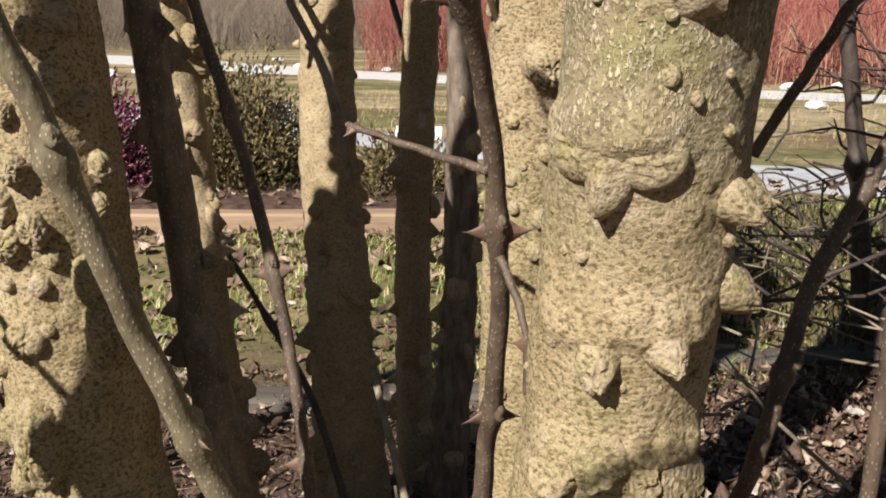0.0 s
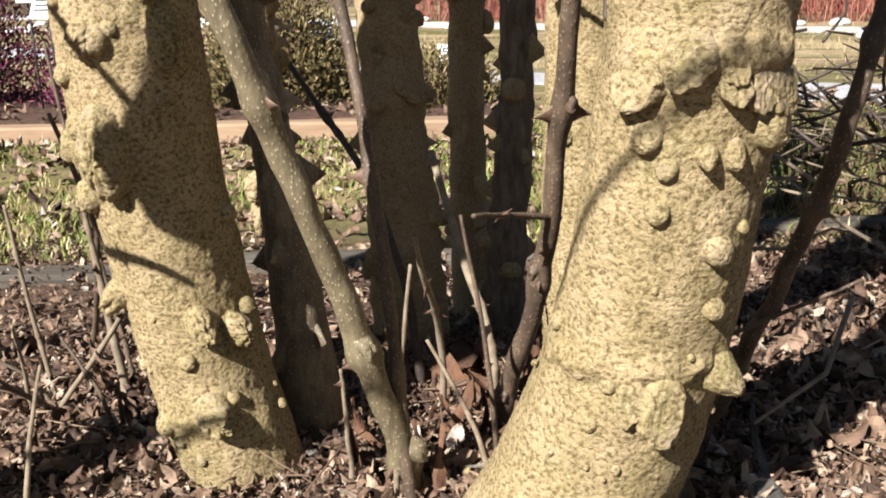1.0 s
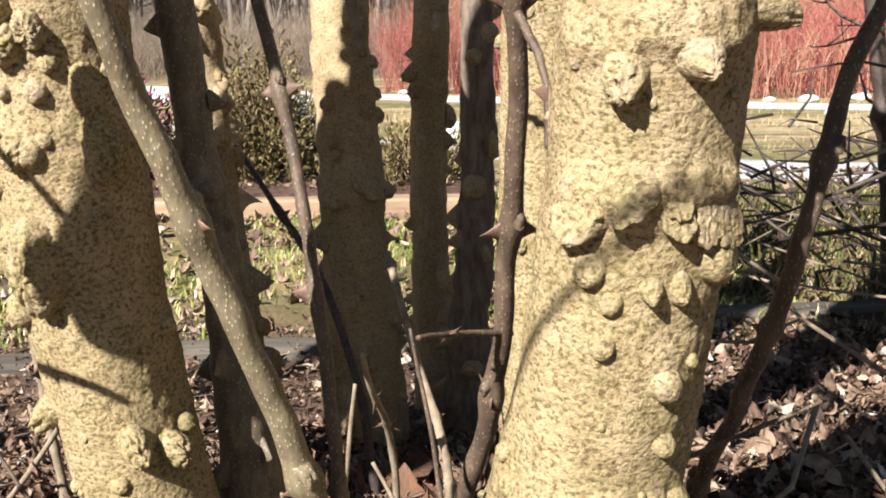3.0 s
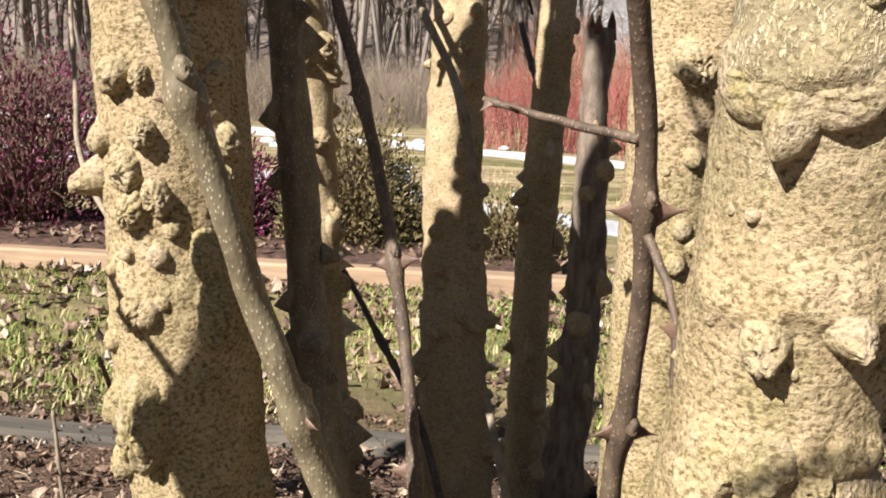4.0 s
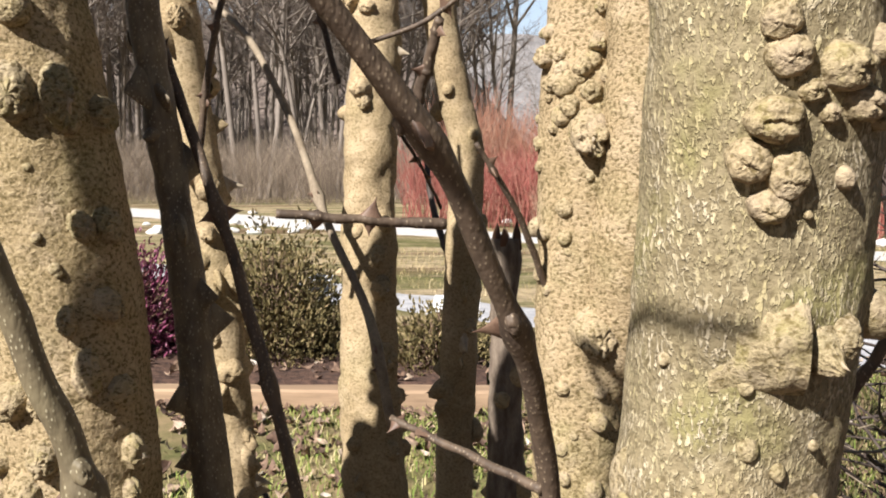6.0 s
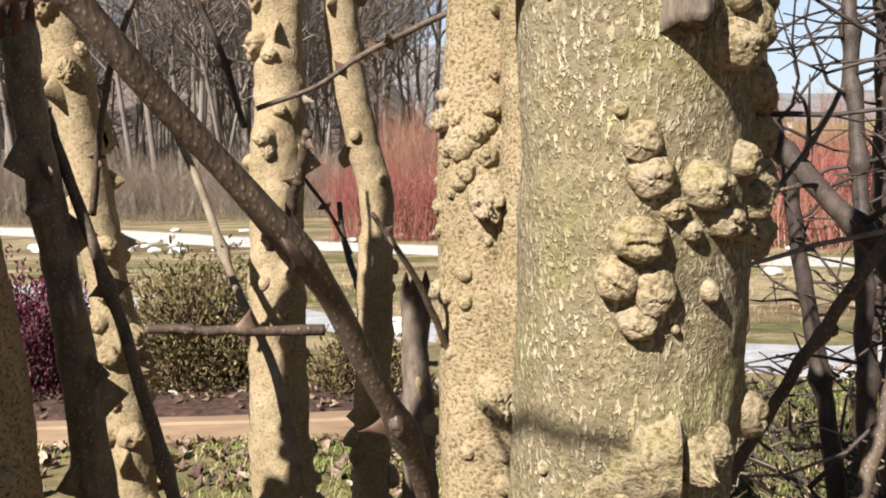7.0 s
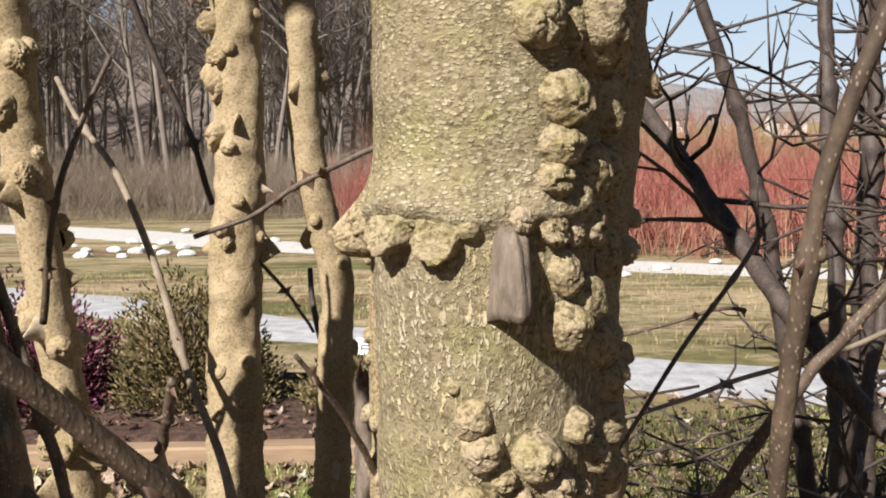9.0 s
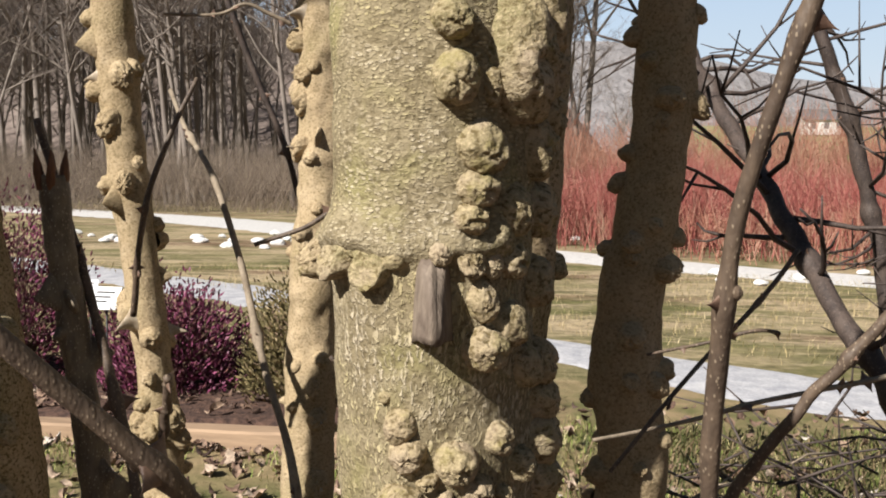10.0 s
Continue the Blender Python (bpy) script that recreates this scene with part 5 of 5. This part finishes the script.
twig([(0.245, 0.8, 0.644), (0.292, 0.8, 0.655), (0.342, 0.78, 0.672), (0.349, 0.76, 0.673)], 0.0014, 0.002, 63, "thin brown side twig", TWIG_BARK, 3)
twig([(-0.298, 1.0, 0.992), (-0.23, 1.02, 0.997), (-0.21, 1.03, 1.008), (-0.184, 1.04, 0.998), (-0.159, 1.05, 0.987)], 0.0018, 0.0028, 64, "thin pale side twig of a slender stem", PALE_TWIG, 4)
twig([(-0.024, 0.4, 0.699), (-0.029, 0.41, 0.683), (-0.036, 0.42, 0.664)], 0.0022, 0.0028, 65, "short upright side shoot", TWIG_BARK, 2)
r = np.random.default_rng(77)
for k in range(16):   # low dead stalks among the leaves
    x, y = r.uniform(-0.55, -0.30) if k < 8 else r.uniform(-0.13, 0.03), r.uniform(0.50, 0.85)
    z = ground_z(x, y)
    L = r.uniform(0.06, 0.22)
    d = r.normal(0, 0.35, 2) * L
    twig([(x, y, z - 0.01), (x + d[0] * 0.4, y + d[1] * 0.4, z + L * 0.55), (x + d[0], y + d[1], z + L)], 0.0026, 0.0014, 200 + k, "short dry stalk in the litter", PALE_TWIG if k % 2 else TWIG_BARK, 2, 0.006)

for k in range(9):   # a thicket of dead prickly stalks beside the olive stem
    x, y = r.uniform(-0.50, -0.33), r.uniform(0.66, 0.92)
    z = ground_z(x, y)
    L = r.uniform(0.18, 0.40)
    d = r.normal(0, 0.28, 2) * L
    twig([(x, y, z - 0.01), (x + d[0] * 0.6, y + d[1] * 0.6, z + L * 0.5), (x + d[0], y + d[1], z + L)], r.uniform(0.003, 0.0055), 0.0018, 240 + k, "dead prickly stalk beside the thick stems", PALE_TWIG if k % 3 == 0 else TWIG_BARK, 5, 0.010)


# ---- the dark bare shrub beside the path ----
def bare_shrub(name, label, stems, seed, twigs, reach):
    """Upright dark stems with zigzag side twigs."""
    r = np.random.default_rng(seed)
    shrub = thing(name, label, "shrub")
    for k, ctrl in enumerate(stems):
        ctrl = [(x, y, z, q * 0.95) for x, y, z, q in ctrl]
        ob = thin_stem(ctrl, shrub, "", DARK_BARK, 5, 0.016, seed + k, 10)
        g = glide(ctrl, 60)
        h = Heap()
        for j in range(twigs):
            i = int(r.uniform(0.32, 0.98) * 59)
            p = g[i, :3].copy()
            a = r.uniform(0, 6.283)
            d = np.array((math.cos(a), math.sin(a) * 0.7, r.uniform(-0.15, 0.7)))
            d /= np.linalg.norm(d)
            L = reach * r.uniform(0.3, 1.0)
            pts = [p]
            for q in range(5):
                d = d + r.normal(0, 0.22, 3)
                d /= np.linalg.norm(d)
                p = p + d * L / 5
                p[2] = max(p[2], -0.05)
                pts.append(p)
                if q in (1, 2, 3) and r.random() < 0.7:
                    e = d + r.normal(0, 0.7, 3)
                    e /= np.linalg.norm(e)
                    h.add(*tube([p, p + e * L * 0.14, p + e * L * 0.28 + (0, 0, 0.01)], [0.0018, 0.0014, 0.0008], 4))
            h.add(*tube(pts, np.linspace(min(0.0042, g[i, 3] * 0.6), 0.0013, 6), 5))
        part("twig_spray", h.mesh("twig_spray", DARK_BARK), ob, kind="stuff")
    return shrub


bare_shrub("bare_shrub", "dark bare shrub with zigzag thorny twigs beside the path", [
    [(0.84, 1.58, -0.11, 0.021), (0.832, 1.59, 0.30, 0.018), (0.829, 1.60, 0.56, 0.0165), (0.832, 1.63, 0.75, 0.0155), (0.836, 1.67, 0.95, 0.015), (0.84, 1.70, 1.3, 0.013)],
    [(1.06, 2.06, -0.10, 0.024), (1.09, 2.06, 0.31, 0.021), (1.097, 2.04, 0.57, 0.020), (1.092, 2.02, 0.83, 0.018), (1.075, 2.0, 1.1, 0.017), (1.07, 2.0, 1.5, 0.015)],
    [(0.90, 1.80, -0.10, 0.022), (0.86, 1.83, 0.30, 0.019), (0.825, 1.83, 0.48, 0.0175), (0.788, 1.83, 0.70, 0.016), (0.73, 1.83, 0.92, 0.015), (0.65, 1.82, 1.14, 0.013), (0.60, 1.82, 1.35, 0.011)],
    [(0.66, 0.80, 0.36, 0.010), (0.56, 0.87, 0.50, 0.011), (0.48, 0.936, 0.62, 0.0115), (0.445, 1.085, 0.733, 0.012), (0.411, 1.234, 0.847, 0.012), (0.377, 1.382, 0.96, 0.011), (0.34, 1.5, 1.1, 0.010)],
    [(0.98, 1.45, -0.10, 0.016), (0.99, 1.46, 0.45, 0.014), (0.95, 1.48, 0.80, 0.012), (0.97, 1.50, 1.25, 0.010)],
    [(1.20, 1.75, -0.10, 0.020), (1.17, 1.74, 0.45, 0.018), (1.20, 1.72, 0.85, 0.016), (1.26, 1.7, 1.3, 0.013)],
    [(0.66, 1.15, -0.10, 0.011), (0.64, 1.16, 0.30, 0.010), (0.70, 1.20, 0.62, 0.009), (0.80, 1.25, 0.95, 0.007)],
    [(0.95, 1.72, -0.10, 0.020), (0.955, 1.73, 0.45, 0.018), (0.965, 1.75, 0.80, 0.016), (0.98, 1.77, 1.3, 0.013)],
    [(1.02, 1.62, -0.10, 0.015), (1.03, 1.63, 0.45, 0.014), (1.06, 1.65, 0.80, 0.012), (1.10, 1.68, 1.3, 0.010)],
], 300, 18, 0.40)
low = Heap()
r = np.random.default_rng(88)
for k in range(90):   # dry tangle under the dark shrub
    p = np.array((r.uniform(0.25, 1.4), r.uniform(0.75, 1.9), r.uniform(-0.06, 0.35) * r.random()))
    a = r.uniform(0, 6.283)
    d = np.array((math.cos(a), math.sin(a), r.uniform(-0.15, 0.45))) * r.uniform(0.08, 0.32)
    low.add(*tube([p, p + d * 0.5 + r.normal(0, 0.015, 3), p + d], [0.003, 0.0024, 0.0014], 5))
dark = Heap()
for k in range(150):
    p = np.array((r.uniform(0.5, 1.7), r.uniform(1.2, 2.7), r.uniform(-0.08, 0.30) * r.random()))
    a = r.uniform(0, 6.283)
    d = np.array((math.cos(a), math.sin(a), r.uniform(-0.1, 0.6))) * r.uniform(0.12, 0.45)
    dark.add(*tube([p, p + d * 0.5 + r.normal(0, 0.02, 3), p + d], [0.0045, 0.0035, 0.0016], 5))
solid("twig_tangle", dark.mesh("twig_tangle", DARK_BARK), "tangle of dark fallen twigs under the bare shrub", "twigs", kind="stuff")
solid("brush_pile", low.mesh("brush_pile", PALE_TWIG), "tangle of dry grey twigs under the dark shrub", "brush", kind="stuff")

# ---- the bed behind the timber: heath bushes and labels ----
def heath(at, size, seed, leaf, blossom, label, n=3600, bloom=0.0):
    """A low twiggy heath bush: stalks, short leafy sprigs and, on some, blossom."""
    r = np.random.default_rng(seed)
    bush = thing("heath_bush", label, "bush", "heath bushes in the bed", at=at)
    stalks, green, flower = Heap(), Heap(), Heap()
    sx, sy, sz = size
    for k in range(380):
        a, u = r.uniform(0, 6.283), r.uniform(0.1, 1.0) ** 0.6
        e = r.uniform(0.15, 1.5)
        tip = np.array((sx * math.cos(a) * math.cos(e), sy * math.sin(a) * math.cos(e), sz * math.sin(e))) * u
        base = np.array((0.25 * sx * math.cos(a), 0.25 * sy * math.sin(a), 0.0)) * r.random()
        mid = (base + tip) / 2 + (0, 0, 0.1 * sz) + r.normal(0, 0.02, 3)
        stalks.add(*tube([base, mid, tip], [0.0035, 0.0025, 0.001], 4))
    for k in range(n):
        a, e = r.uniform(0, 6.283), math.asin(r.uniform(0.02, 1.0))
        u = r.uniform(0.5, 1.06) * (1 + 0.42 * noise.noise(Vector((math.cos(a) * 2, math.sin(a) * 2, e * 2 + seed))))
        p = np.array((sx * math.cos(a) * math.cos(e), sy * math.sin(a) * math.cos(e), sz * math.sin(e))) * u
        d = np.array((0.6 * math.cos(a) * math.cos(e), 0.6 * math.sin(a) * math.cos(e), 0.75)) + r.normal(0, 0.35, 3)
        d /= np.linalg.norm(d)
        L = r.uniform(0.014, 0.040)
        to = flower if r.random() < bloom * (0.35 + 0.9 * max(0, noise.noise(Vector(p * 5 + seed)) + 0.3)) else green
        side = np.cross(d, r.normal(0, 1, 3))
        side /= np.linalg.norm(side)
        w = 0.0032
        up = np.cross(d, side)
        v = [p, p + d * L * 0.45 + side * w * 1.5, p + d * L, p + d * L * 0.45 - side * w * 1.5, p + d * L * 0.5 + up * w * 1.5, p + d * L * 0.5 - up * w * 1.5]
        to.add(v, [(0, 1, 2, 3), (0, 4, 2, 5)])
    part("stem_tangle", stalks.mesh("stem_tangle", TWIGGY), bush, kind="stuff")
    part("foliage", green.mesh("foliage", leaf), bush, kind="stuff")
    if bloom:
        part("blossom", flower.mesh("blossom", blossom), bush, "purple blossom", kind="stuff")
    return bush


heath((-2.25, 3.55, -0.06), (0.52, 0.42, 0.78), 51, HEATH_DARK, BLOSSOM, "dark heath bush with purple blossom behind the timber", 8000, 0.42)
heath((-3.1, 3.5, -0.06), (0.50, 0.42, 0.70), 52, HEATH_DARK, BLOSSOM, "dark heath bush with purple blossom behind the timber", 5600, 0.4)
heath((-1.42, 3.5, -0.06), (0.30, 0.34, 0.44), 53, HEATH_DARK, BLOSSOM, "small heath bush in pink-purple blossom", 6500, 0.62)
heath((-0.80, 3.5, -0.06), (0.30, 0.34, 0.46), 54, HEATH, BLOSSOM, "olive-brown heath bush without blossom", 7500)
heath((-0.16, 3.40, -0.06), (0.24, 0.30, 0.20), 55, HEATH, BLOSSOM, "low yellow-green heath bush", 2600)
heath((-1.05, 4.05, -0.06), (0.34, 0.26, 0.36), 57, HEATH, BLOSSOM, "olive-brown heath bush without blossom", 2600)


def plant_label(at, turn, wide=0.10, high=0.075, tall=0.30):
    lab = thing("plant_label", "white plant label on a thin dark stake", "label", "plant labels in the bed", at=at)
    v, f = tube([(0, 0, -0.05), (0, 0, tall)], [0.004, 0.004], 6)
    part("stake", mesh_of("stake", v, f, BLACK), lab, "thin black stake")
    bm = bmesh.new()
    bmesh.ops.create_cube(bm, size=1.0)
    bmesh.ops.scale(bm, vec=(wide, 0.004, high), verts=bm.verts)
    bmesh.ops.bevel(bm, geom=bm.edges[:], offset=0.0015, segments=2, affect="EDGES")
    me = bpy.data.meshes.new("plate")
    bm.to_mesh(me)
    bm.free()
    me.materials.append(WHITE)
    part("plate", me, lab, m=pose(0, -0.006, tall, -32, 0, turn))
    for k in range(3):   # writing too small to read
        v = [(-0.38 * wide, -0.0033, 0.2 * high - k * 0.2 * high), (0.30 * wide - 0.1 * wide * k, -0.0033, 0.2 * high - k * 0.2 * high), (0.30 * wide - 0.1 * wide * k, -0.0033, 0.28 * high - k * 0.2 * high), (-0.38 * wide, -0.0033, 0.28 * high - k * 0.2 * high)]
        part("bar", mesh_of("bar", v, [(0, 1, 2, 3)], BLACK, False), lab, m=pose(0, -0.006, tall, -32, 0, turn))
    return lab


plant_label((-0.64, 3.60, -0.06), 8, 0.105, 0.085, 0.28)
plant_label((-1.61, 3.30, -0.06), -6, 0.12, 0.10, 0.40)
plant_label((-1.70, 3.34, -0.06), 6, 0.07, 0.06, 0.44)
plant_label((-0.10, 3.78, -0.06), -10, 0.20, 0.08, 0.17)


def white_stone(at, size, seed, group):
    bm = bmesh.new()
    bmesh.ops.create_icosphere(bm, subdivisions=2, radius=1.0)
    for v in bm.verts:
        v.co *= 1 + 0.25 * noise.noise(v.co * 1.3 + Vector((seed, 0, 0)))
        v.co = Vector((v.co.x * size, v.co.y * size * 0.8, max(v.co.z, -0.4) * size * 0.5))
    me = bpy.data.meshes.new("white_stone")
    bm.to_mesh(me)
    bm.free()
    me.materials.append(WHITE_STONE)
    ob = solid("white_stone", me, "small white stone marker lying in the field", "stone", group)
    ob.location = at


r = np.random.default_rng(61)
for k, (x, y) in enumerate([(-4.4, 13.2), (-4.9, 13.4), (-4.0, 12.9), (-4.5, 12.2), (-3.9, 12.0), (-3.5, 12.5), (-5.3, 13.1), (-5.7, 13.9), (-6.0, 12.6), (-3.1, 12.2), (-6.9, 13.3), (-2.6, 12.4), (-7.6, 14.0), (1.75, 8.7), (2.05, 8.5), (-0.4, 11.0), (3.1, 7.4), (-5.0, 19.5), (-3.3, 18.3), (-7.9, 16.2)] + [(r.uniform(-9, 0.5), r.uniform(10.5, 15.5)) for q in range(22)] + [(r.uniform(1.5, 4.5), 10.6 - 0.9 * r.random() - 0.62 * q * 0.2) for q in range(6)]):
    white_stone((x, y, -0.075), r.uniform(0.07, 0.13), k * 1.7, "white stones in the field")


# ---- red dogwood beyond the far path ----
def thicket(name, label, n, area, tall, seed, material, spread=0.25, density=None, sides=3):
    r = np.random.default_rng(seed)
    h = Heap()
    for k in range(n):
        x, y = r.uniform(area[0], area[1]), r.uniform(area[2], area[3])
        if density and not density(x, y):
            continue
        top = tall * (0.75 + 0.3 * noise.noise(Vector((x * 0.6, y * 0.6, seed)))) * r.uniform(0.7, 1.08)
        w = 0.0045 + 0.004 * r.random()
        d = np.array((r.normal(0, spread), r.normal(0, spread), 1.0)) * top
        p = np.array((x, y, -0.12))
        m = p + d * 0.5 + (r.normal(0, 0.05), r.normal(0, 0.05), 0.03)
        h.add(*tube([p, m, p + d], [w, w * 0.75, w * 0.3], sides, False))
        for q in range(4):
            s = r.uniform(0.25, 0.8)
            b = p + d * s
            e = d * (1 - s) * r.uniform(0.6, 1.0) + np.array((r.normal(0, 0.22), r.normal(0, 0.22), 0)) * tall * 0.5
            h.add(*tube([b, b + e * 0.6 + (0, 0, 0.03), b + e], [w * 0.6, w * 0.45, w * 0.25], sides, False))
    return solid(name, h.mesh(name, material), label, "shrubs", kind="stuff")


def behind_path(x, y):
    return y > 13.2 - 0.62 * (x + 1.2) and y < 19 - 0.5 * (x + 1)


thicket("red_dogwood", "dense thicket of bright red dogwood stems", 8200, (-1.2, 14, 5, 17), 1.75, 71, REDSTEM, 0.17, lambda x, y: behind_path(x, y) and y > 13.8 - 0.62 * (x + 1.2))
thicket("brown_dogwood", "bare brown-red shrub stems before the thicket", 2600, (0.8, 12, 4, 14), 1.0, 72, REDBARE, 0.2, lambda x, y: 13.0 - 0.62 * (x + 1.2) < y < 14.2 - 0.62 * (x + 1.2))
thicket("rust_shrubs", "taller rust-brown bare shrubs behind the dogwood", 1500, (-0.5, 9, 15, 20), 3.0, 73, REDBARE, 0.16)


# ---- woods ----
def bare_tree(seed, tall):
    r = np.random.default_rng(seed)
    trunk, twigs = Heap(), Heap()

    def grow(p, d, L, rad, depth):
        pts, radii = [p], [rad]
        n = 5 if depth == 0 else 3
        for k in range(n):
            d = d + r.normal(0, 0.06 if depth == 0 else 0.13, 3) + (0, 0, 0.03)
            d /= np.linalg.norm(d)
            p = p + d * L / n
            pts.append(p)
            radii.append(rad * (1 - 0.6 * (k + 1) / n))
        (trunk if depth < 2 else twigs).add(*tube(pts, radii, 6 if depth == 0 else 4 if depth == 1 else 3, False))
        if depth >= 4:
            return
        for q in range((18, 5, 4, 2)[depth]):
            s = r.uniform(0.38 if depth == 0 else 0.25, 1.0)
            i = min(n - 1, int(s * n))
            b = pts[i] + (pts[i + 1] - pts[i]) * (s * n - i)
            a = r.uniform(0, 6.283)
            up = r.uniform(0.1, 1.2)
            e = np.array((math.cos(a), math.sin(a), up))
            e = e / np.linalg.norm(e) + d * 0.3
            e /= np.linalg.norm(e)
            grow(b, e, L * r.uniform(0.16, 0.34) if depth == 0 else L * r.uniform(0.35, 0.6), max(0.008, radii[i] * 0.5), depth + 1)

    grow(np.array((0.0, 0.0, -0.3)), np.array((0.0, 0.0, 1.0)), tall, tall * 0.0085, 0)
    tree = thing("bare_tree", "tall bare grey tree in the woods", "tree", "bare trees of the woods")
    part("trunk", trunk.mesh("trunk", FARBARK), tree)
    part("crown", twigs.mesh("crown", FARTWIG), tree, "fine bare twigs")
    return tree


def build_woods():
    r = np.random.default_rng(5)
    kinds = [bare_tree(400 + k, 13 + 1.2 * k) for k in range(6)]
    spots = []
    for k in range(300):
        x = r.uniform(-56, 1.5)
        y = 36 + 46 * r.random() ** 1.1
        spots.append((x, y))
    for k in range(26):
        spots.append((r.uniform(8, 75), r.uniform(150, 175)))
    for k, (x, y) in enumerate(spots):
        s = r.uniform(0.75, 1.1)
        m = pose(x, y, -0.1 + 0.36 * max(0, y - 64) * (x < -2), r.normal(0, 2), r.normal(0, 2), r.uniform(0, 360)) @ Matrix.Scale(s, 4)
        if k < 6:
            kinds[k].matrix_basis = m
        else:
            t = copy_thing(kinds[k % 6], m)
            t.matrix_basis = m
    thicket("wood_edge_brush", "grey-brown brush along the edge of the woods", 6500, (-36, 2.5, 26, 40), 3.0, 74, BRUSH, 0.42, lambda x, y: noise.noise(Vector((x * 0.35, y * 0.2, 3))) > -0.25)


def farm(at, size, seed, group):
    house = thing("farmhouse", "small white farmhouse with a grey roof on the hillside", "house", group, at=at)
    L, W, H = size
    v = [(-L, -W, 0), (L, -W, 0), (L, W, 0), (-L, W, 0), (-L, -W, H), (L, -W, H), (L, W, H), (-L, W, H), (-L, 0, H * 1.6), (L, 0, H * 1.6)]
    part("wall", mesh_of("wall", v, [(0, 1, 5, 4), (1, 2, 6, 9, 5), (2, 3, 7, 6), (3, 0, 4, 8, 7)], WALLWHITE, False), house)
    o = 0.4
    v = [(-L - o, -W - o, H - 0.25), (L + o, -W - o, H - 0.25), (L + o, 0, H * 1.6 + 0.15), (-L - o, 0, H * 1.6 + 0.15), (L + o, W + o, H - 0.25), (-L - o, W + o, H - 0.25)]
    v += [(x, y, z + 0.25) for x, y, z in v]
    part("roof", mesh_of("roof", v, [(0, 1, 2, 3), (3, 2, 4, 5), (6, 9, 8, 7), (9, 11, 10, 8), (0, 6, 7, 1), (5, 4, 10, 11), (1, 7, 8, 2), (2, 8, 10, 4), (0, 3, 9, 6), (3, 5, 11, 9)], ROOFGREY, False), house)
    for k in range(3):
        x = (k - 1) * L * 0.55
        v = [(x - 0.5, -W - 0.04, H * 0.4), (x + 0.5, -W - 0.04, H * 0.4), (x + 0.5, -W - 0.04, H * 0.8), (x - 0.5, -W - 0.04, H * 0.8), (x - 0.5, -W + 0.1, H * 0.4), (x + 0.5, -W + 0.1, H * 0.4), (x + 0.5, -W + 0.1, H * 0.8), (x - 0.5, -W + 0.1, H * 0.8)]
        part("window", mesh_of("window", v, [(0, 1, 2, 3), (0, 4, 5, 1), (1, 5, 6, 2), (2, 6, 7, 3), (3, 7, 4, 0)], ROOFGREY, False), house)


build_woods()
# a green meadow on the rise before the hill, with two farmhouses
v = [(x, y, -0.3 + (y - 120) * 0.165 + 0.6 * noise.noise(Vector((x * 0.03, y * 0.03, 1)))) for y in np.linspace(120, 215, 12) for x in np.linspace(25, 190, 24)]
f = [(j * 24 + i, j * 24 + i + 1, (j + 1) * 24 + i + 1, (j + 1) * 24 + i) for j in range(11) for i in range(23)]
solid("meadow", mesh_of("meadow", v, f, MEADOW), "green meadow rising towards the hill", "meadow", kind="structure")
farm((55, 196, 12.2), (4.5, 3, 3.2), 1, "farmhouses on the hillside")
farm((79, 190, 11.2), (3.5, 3, 3), 2, "farmhouses on the hillside")
